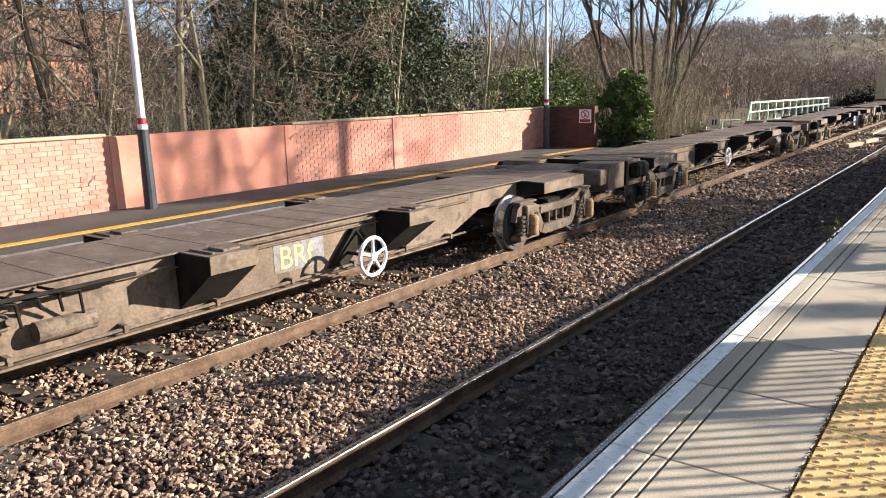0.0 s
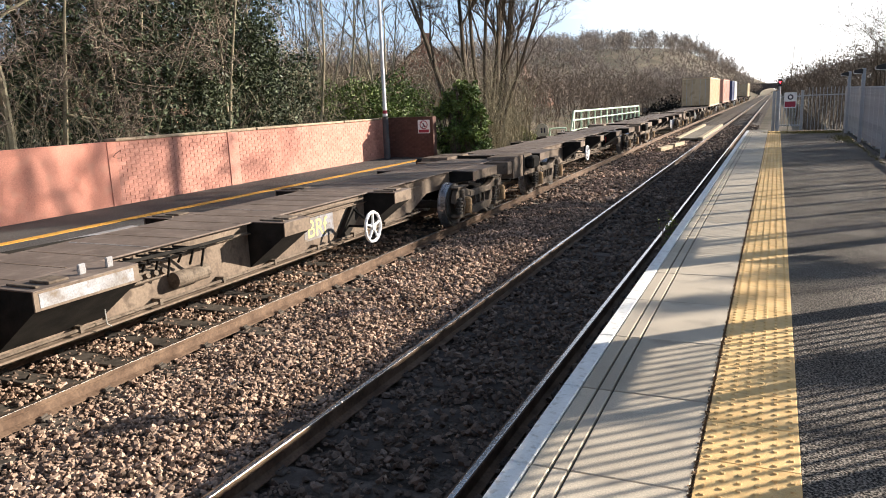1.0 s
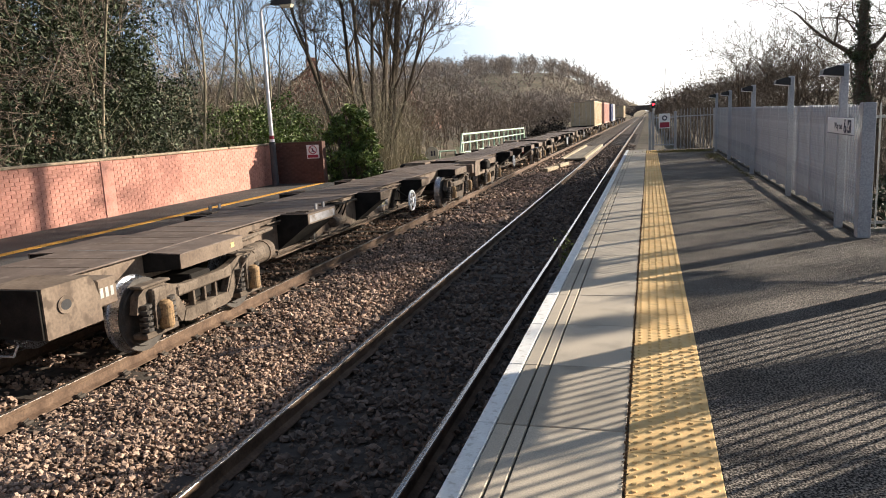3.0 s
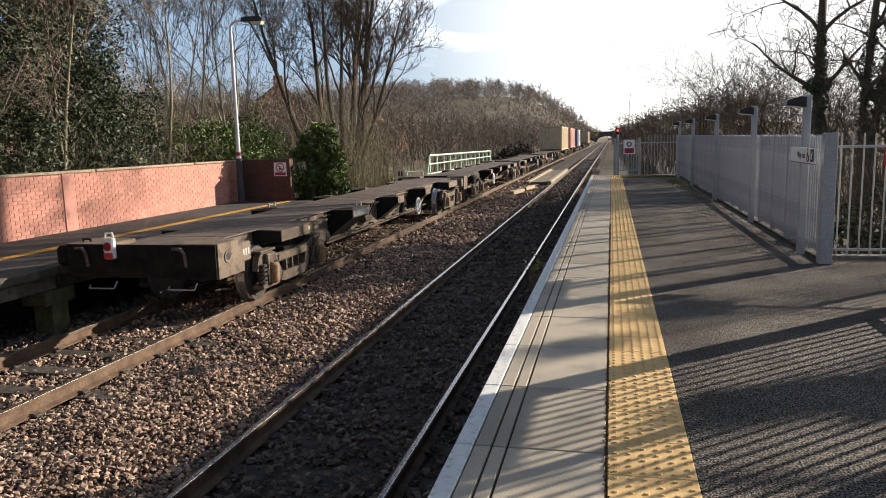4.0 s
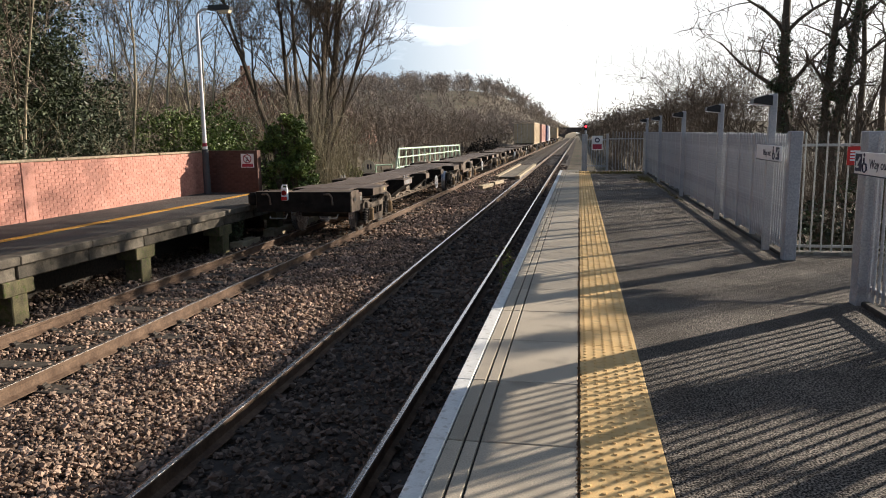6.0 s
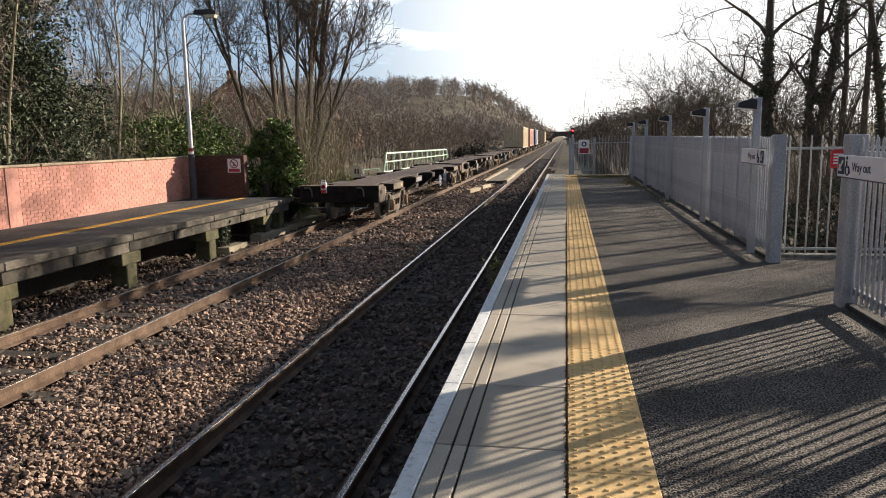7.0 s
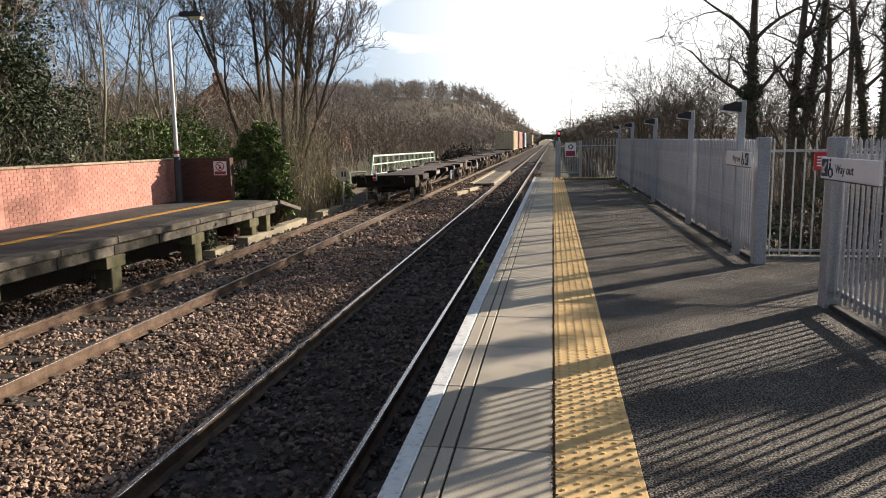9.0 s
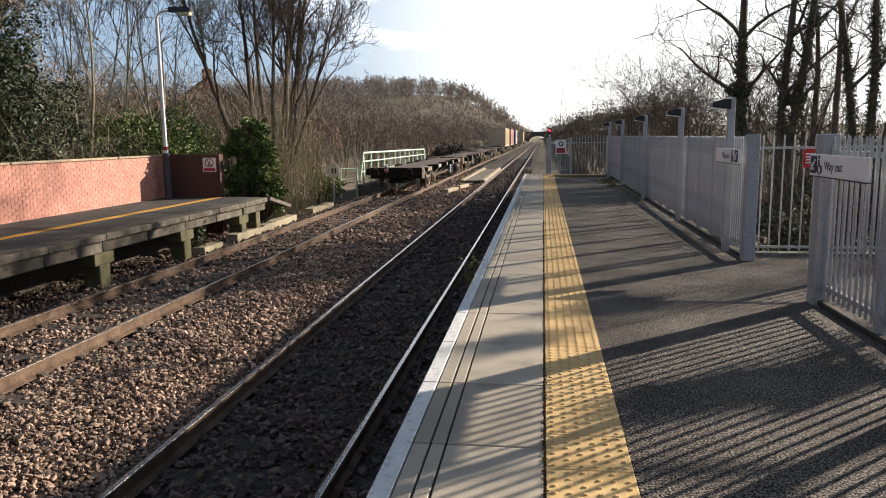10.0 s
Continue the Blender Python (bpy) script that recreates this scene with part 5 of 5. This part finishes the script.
def thicket(name, seed, rows, label, material, k=3):
    """Upright whips and brush: rows of (x0, x1, y0, y1, count, height, radius)."""
    rng = np.random.default_rng(seed)
    segs = []
    for x0, x1, y0, y1, count, height, r in rows:
        for _ in range(count):
            x, y = rng.uniform(x0, x1), rng.uniform(y0, y1)
            p = np.array([x, y, ground_z(x, y) - 0.1])
            d = np.array([rng.normal(0, 0.12), rng.normal(0, 0.12), 1.0])
            h = height * rng.uniform(0.45, 1.1)
            n = 5
            for i in range(n):
                d = d + rng.normal(0, 0.07, 3)
                q = p + d / np.linalg.norm(d) * h / n
                segs.append((*p, *q, r * (1 - i / n * 0.8), r * (1 - (i + 1) / n * 0.8)))
                if i > 0:
                    for _ in range(2):
                        b = d + rng.normal(0, 0.55, 3)
                        e = q + b / np.linalg.norm(b) * h * 0.22
                        segs.append((*q, *e, r * 0.45, r * 0.15))
                        g = b + rng.normal(0, 0.5, 3)
                        segs.append((*(q * 0.4 + e * 0.6), *(e + g / np.linalg.norm(g) * h * 0.10), r * 0.3, r * 0.12))
                p = q
    tagged(new(name, tubes_mesh(name, segs, material, k)), label, "brushwood", kind="stuff")


def wood(name, seed, rows, label, material, fine=10.0, keep=0.45):
    """Many bare trees in one mesh, each a turned and scaled copy of one of eight grown forms: rows of (x0, x1, y0, y1, count, height)."""
    rng = np.random.default_rng(seed)
    forms = [grow(rng, 0.72, 0.85, 0.016, 2, 2, 0.55, 4, 0.0) for i in range(8)]
    out = []
    for x0, x1, y0, y1, count, height in rows:
        for _ in range(count):
            x, y = rng.uniform(x0, x1), rng.uniform(y0, y1)
            s = forms[rng.integers(0, 8)].copy()
            s = s[rng.random(len(s)) < keep]
            a, h = rng.uniform(0, 6.28), height * rng.uniform(0.6, 1.15)
            c, d = math.cos(a) * h, math.sin(a) * h
            for k in (0, 3):
                px, py = s[:, k].copy(), s[:, k + 1].copy()
                s[:, k], s[:, k + 1], s[:, k + 2] = x + c * px - d * py, y + d * px + c * py, ground_z(x, y) + (s[:, k + 2] + 0.1) * h
            s[:, 6:8] = np.maximum(s[:, 6:8] * h, 0.0006 * fine * math.hypot(x, y) / 10)
            out.append(s)
    tagged(new(name, tubes_mesh(name, np.concatenate(out), material, 3)), label, "woodland", kind="stuff")


# large many-stemmed tree at the platform's far end
bare_tree("bare_tree", 11, -9.5, 28.0, 10.5, 0.15, "large many-stemmed bare tree beyond the far platform", stems=10, spread=0.5, upright=0.95, levels=4, forks=6, lean=0.19, fine=2.1, reach=0.55, twig=M_TWIG_D, low=0.2)
# thin pale trees behind the wall
for i, (x, y, h, r) in enumerate(((-12.6, 20.6, 7.6, 0.06), (-13.0, 22.6, 8.0, 0.07), (-12.4, 25.4, 7.2, 0.06), (-13.6, 18.4, 7.4, 0.06), (-12.0, 15.6, 7.0, 0.05), (-13.5, 27.8, 7.6, 0.06), (-12.8, 17.0, 7.4, 0.06), (-14.5, 24.0, 8.0, 0.06), (-12.0, 12.6, 6.5, 0.05))):
    bare_tree("pale_slender_tree", 20 + i, x, y, h, r, "slender pale-barked bare tree behind the wall", M_BARK_L, stems=2, spread=0.5, upright=0.85, levels=4, forks=5, fine=2.2, group="slender trees")
# trees at the near end of the wall
for i, (x, y, h, r, m) in enumerate(((-12.2, 6.9, 7.5, 0.13, M_BARK), (-12.6, 8.2, 7.5, 0.12, M_BARK), (-12.0, 9.3, 7.0, 0.11, M_BARK_L), (-12.3, 10.0, 7.0, 0.11, M_BARK_L), (-13.5, 5.2, 7.0, 0.12, M_BARK), (-14.5, 12.5, 8.0, 0.12, M_BARK), (-12.9, 6.1, 6.5, 0.09, M_BARK_L), (-13.6, 7.4, 6.5, 0.09, M_BARK_L))):
    bare_tree("bare_tree", 40 + i, x, y, h, r, "bare tree with tangled thin branches behind the brick wall", m, spread=1.0, upright=0.3, levels=4, forks=5, fine=2.3, reach=0.9, group="trees behind the wall")
# low tangled boughs over the wall
for i, (x, y, h) in enumerate(((-12.7, 5.0, 5.0), (-12.6, 7.6, 5.5), (-12.4, 9.6, 5.5), (-12.4, 11.4, 5.0), (-12.5, 13.0, 5.0), (-12.8, 3.4, 5.0))):
    bare_tree("tangled_tree", 170 + i, x, y, h, 0.075, "low bare tree with tangled curving boughs behind the wall", M_BARK_L, stems=2, spread=1.5, upright=0.12, levels=4, forks=5, fine=2.0, low=0.15, reach=0.62, lean=0.22, group="tangled trees")
# holly and ivy mass
evergreen("holly_bush", 60, -13.2, 14.6, [(0, -2.6, 2.2, 2.0, 1.3), (0.2, 0.2, 2.6, 2.3, 1.5), (-0.4, 2.8, 2.4, 2.2, 1.5), (-0.6, -1.0, 5.0, 2.1, 1.4), (-0.8, 2.0, 5.2, 2.1, 1.5), (-1.0, 0.4, 8.0, 1.7, 1.3)], 72000, 0.06, M_LEAF_D, "tall dark evergreen holly and ivy mass behind the wall")
evergreen("holly_bush", 61, -13.6, 19.6, [(0, 0, 1.8, 1.7, 1.4), (-0.6, -0.9, 4.4, 1.7, 1.7), (-0.8, -0.7, 6.4, 1.3, 1.6)], 40000, 0.055, M_LEAF_D, "tall dark evergreen ivy-clad tree behind the wall")
evergreen("hedge", 62, -11.9, 23.6, [(0, -1.6, 1.9, 1.1, 1.2), (0.4, 0.2, 2.0, 1.2, 1.1), (0.2, 2.0, 1.6, 1.1, 1.1)], 14000, 0.06, M_LEAF_G, "rounded green ivy hedge behind the wall")
evergreen("hedge", 65, -10.5, 22.3, [(0, 0, 1.5, 0.9, 1.0), (1.0, -0.2, 1.3, 0.8, 0.9)], 9000, 0.055, M_LEAF_G, "green ivy spilling over the return wall")
evergreen("laurel_bush", 63, -8.0, 22.4, [(0.1, 0, 2.0, 0.50, 1.1), (0.15, 0, 2.75, 0.34, 0.9), (-0.1, -0.2, 3.0, 0.20, 0.8), (-0.45, -0.25, 2.7, 0.22, 0.8), (0.5, -0.2, 2.2, 0.24, 0.8), (-0.7, -0.35, 2.2, 0.26, 0.8), (-0.2, -0.5, 1.6, 0.34, 0.8), (0.4, -0.45, 1.5, 0.32, 0.8), (-0.3, -0.2, 2.4, 0.40, 0.8), (-0.4, -0.2, 1.2, 0.46, 1.0), (0.5, -0.2, 0.9, 0.50, 1.0), (0.45, 0, 1.8, 0.34, 0.9), (-0.6, -0.4, 0.6, 0.42, 0.9)], 12000, 0.07, M_LEAF_G, "green laurel bush at the end of the far platform", z=-1.0)
evergreen("shrub", 64, -9.2, 32.5, [(0, 0, 0.9, 0.7, 1.0), (0.5, 0.6, 0.7, 0.5, 1.0)], 3500, 0.06, M_LEAF_Y, "yellow-green shrub beside the track")
evergreen("ivy_clump", 66, -7.35, 16.9, [(0, 0, 0.35, 0.26, 1.2), (0.05, 0.1, 0.75, 0.2, 1.2)], 1600, 0.035, M_LEAF_D, "ivy clump hanging at the far platform edge", z=-1.15)
evergreen("dark_bramble", 67, -8.6, 72, [(0, 0, 1.0, 1.6, 0.8), (-0.5, 4, 1.0, 1.8, 0.8), (0, 8, 1.0, 1.7, 0.8)], 5000, 0.12, M_UNDER, "dark bramble mound beside the line", z=-1.6)
# brush
thicket("whip_thicket", 70, [(-8.9, -7.7, 24.0, 28.5, 75, 4.0, 0.014), (-11.0, -8.6, 25.5, 33, 190, 3.6, 0.016), (-13.5, -10.8, 14, 32, 240, 2.6, 0.012), (-14, -10.9, 3, 12, 190, 3.0, 0.012), (-20, -13, 1, 14, 200, 5.5, 0.016), (-20, -14, 18, 34, 220, 4.2, 0.018)], "thicket of pale upright stems", M_BARK_L)
thicket("wood_edge", 71, [(-16, -9.4, 36, 62, 170, 3.6, 0.016), (-18, -9.2, 60, 110, 160, 3.6, 0.025)], "bare brown woodland edge beside the line", M_TWIG)
wood("near_wood", 75, [(-17, -10.4, 34, 62, 50, 4.2), (-24, -9.6, 62, 112, 90, 4.6), (-34, -15, 4, 62, 170, 6.0), (-44, -18, 24, 75, 190, 7.8)], "bare brown trees of the wood beside the line", M_TWIG, 5.0, 0.42)
wood("far_woods", 72, [(-26, -8.6, 112, 200, 170, 5.4), (-70, -24, 62, 200, 170, 6.2), (-100, -7, 200, 330, 420, 7.6), (-190, -60, 150, 330, 110, 6.8)], "distant bare brown hillside woods, haze put into their colour", M_TWIG_HAZE, 5.5, 0.36)
wood("far_woods_east", 73, [(2.6, 18, 62, 110, 95, 5.4), (2.6, 34, 110, 340, 260, 6.8), (16, 45, 40, 110, 60, 4.5)], "distant bare woods on the far side of the line", M_TWIG_D, 4.5, 0.36)
thicket("lineside_brush", 74, [(2.6, 6.5, 32.5, 60, 330, 2.6, 0.014), (3.9, 8.5, 11, 15, 320, 1.9, 0.009), (4.4, 9, 15, 34, 420, 1.9, 0.010), (7.5, 13, 26, 44, 110, 3.4, 0.014)], "bare brambles and brush behind the fence", M_TWIG_D)
# right-hand trees
for i, (x, y, h, r) in enumerate(((7.35, 27.0, 12.0, 0.22), (8.5, 26.0, 11.5, 0.20), (11.2, 26.8, 12.0, 0.20), (13.3, 28.5, 12.0, 0.20))):
    bare_tree("ivy_clad_tree", 140 + i, x, y, h, r, "tall bare tree with an ivy-clad trunk behind the fence", stems=2, spread=0.9, upright=0.6, levels=4, forks=5, ivy=4500, fine=2.2, reach=0.46, low=0.1, lean=0.06, group="ivy trees", twig=M_TWIG_D)
for i, (x, y, h) in enumerate(((5.4, 40, 4.4), (6.9, 38, 4.4), (8.4, 42, 4.8), (6.6, 31, 3.6), (9.0, 33, 4.2), (8.8, 25.5, 3.8))):
    bare_tree("round_bare_tree", 90 + i, x, y, h, 0.09, "rounded bare bushy tree behind the fence", M_BARK, stems=6, spread=0.8, upright=0.6, levels=3, forks=5, fine=1.7, group="bushy trees", twig=M_TWIG_D)
evergreen("ivy_tree", 101, 11.0, 14.6, [(-0.4, 0.85, 4.3, 0.30, 0.7), (-0.1, 0.6, 4.8, 0.22, 0.7), (0.7, -1.05, 4.3, 0.26, 0.7), (0.2, -1.2, 4.35, 0.28, 0.7), (-0.3, -1.45, 4.3, 0.26, 0.7)], 800, 0.085, M_LEAF_D, "ivy-covered tree beside the exit path")
bare_tree("bare_tree", 83, 9.2, 10.5, 9.0, 0.09, "tall bare tree beyond the exit path", spread=0.8, upright=0.6, levels=4, forks=4)
for i, (x, y, h) in enumerate(((10.3, 29.0, 9.0), (14.0, 32.0, 10.5), (18.0, 35.5, 12.0), (13.5, 36.0, 10.0), (22.0, 40.0, 12.0))):
    bare_tree("tall_bare_tree", 110 + i, x, y, h, 0.2, "tall dense bare tree beyond the station fence", spread=0.8, upright=0.6, levels=4, forks=5, fine=1.7, reach=0.6, group="tall trees", twig=M_TWIG_D)
bare_tree("birch_sapling", 99, 1.5, 36, 5.4, 0.035, "thin pale birch sapling beyond the platform end", M_BARK_L, spread=0.6, upright=0.9, levels=2, forks=3, z=-1.2)
evergreen("fence_shrub", 100, 5.4, 12.3, [(-1.1, 0.3, 0.6, 0.8, 0.9), (0, 0, 0.7, 0.9, 0.9), (0.2, 1.2, 1.3, 0.9, 0.9), (1.3, 0.4, 0.9, 0.9, 1.0), (1.6, 1.4, 1.4, 0.9, 0.9), (2.6, 0.2, 0.8, 0.9, 1.0)], 9000, 0.05, M_LEAF_D, "dark brambles and shrubs behind the bar fence")


# ---- movement ----
def travelled(t):
    return 3.38 * t + 0.035 * t * t


def riding(y, flip, lift=0.0):
    x, z = far_line(y)
    slope = math.degrees(math.atan2(drop(y + 4) - drop(y - 4), 8.0))
    turn = -math.degrees(math.atan2(bend(y + 4) - bend(y - 4), 8.0))
    return pose(x, y, z + lift, -slope if flip else slope, 0, turn + (180 if flip else 0))


def motions():
    times = [0.5 * i for i in range(21)]
    for k, w in enumerate(wagons):
        start, flip = TAIL0 + HL + PITCH * k, k % 2 == 1
        walk(w, [(t, riding(start + travelled(t), flip)) for t in times])
    for c, k, off in boxes:
        start = TAIL0 + HL + PITCH * k + off
        walk(c, [(t, riding(start + travelled(t), False, DZ + 0.01)) for t in times])
    spin = [i / 10 for i in range(101)]
    for k in range(4):
        flip = -1 if k % 2 == 1 else 1
        for ws in [o for o in wagons[k].children if o.name.startswith("wheelset")]:
            p = ws.matrix_basis.translation.copy()
            walk(ws, [(t, pose(p.x, p.y, p.z, -flip * math.degrees(travelled(t) / 0.425))) for t in spin])


motions()
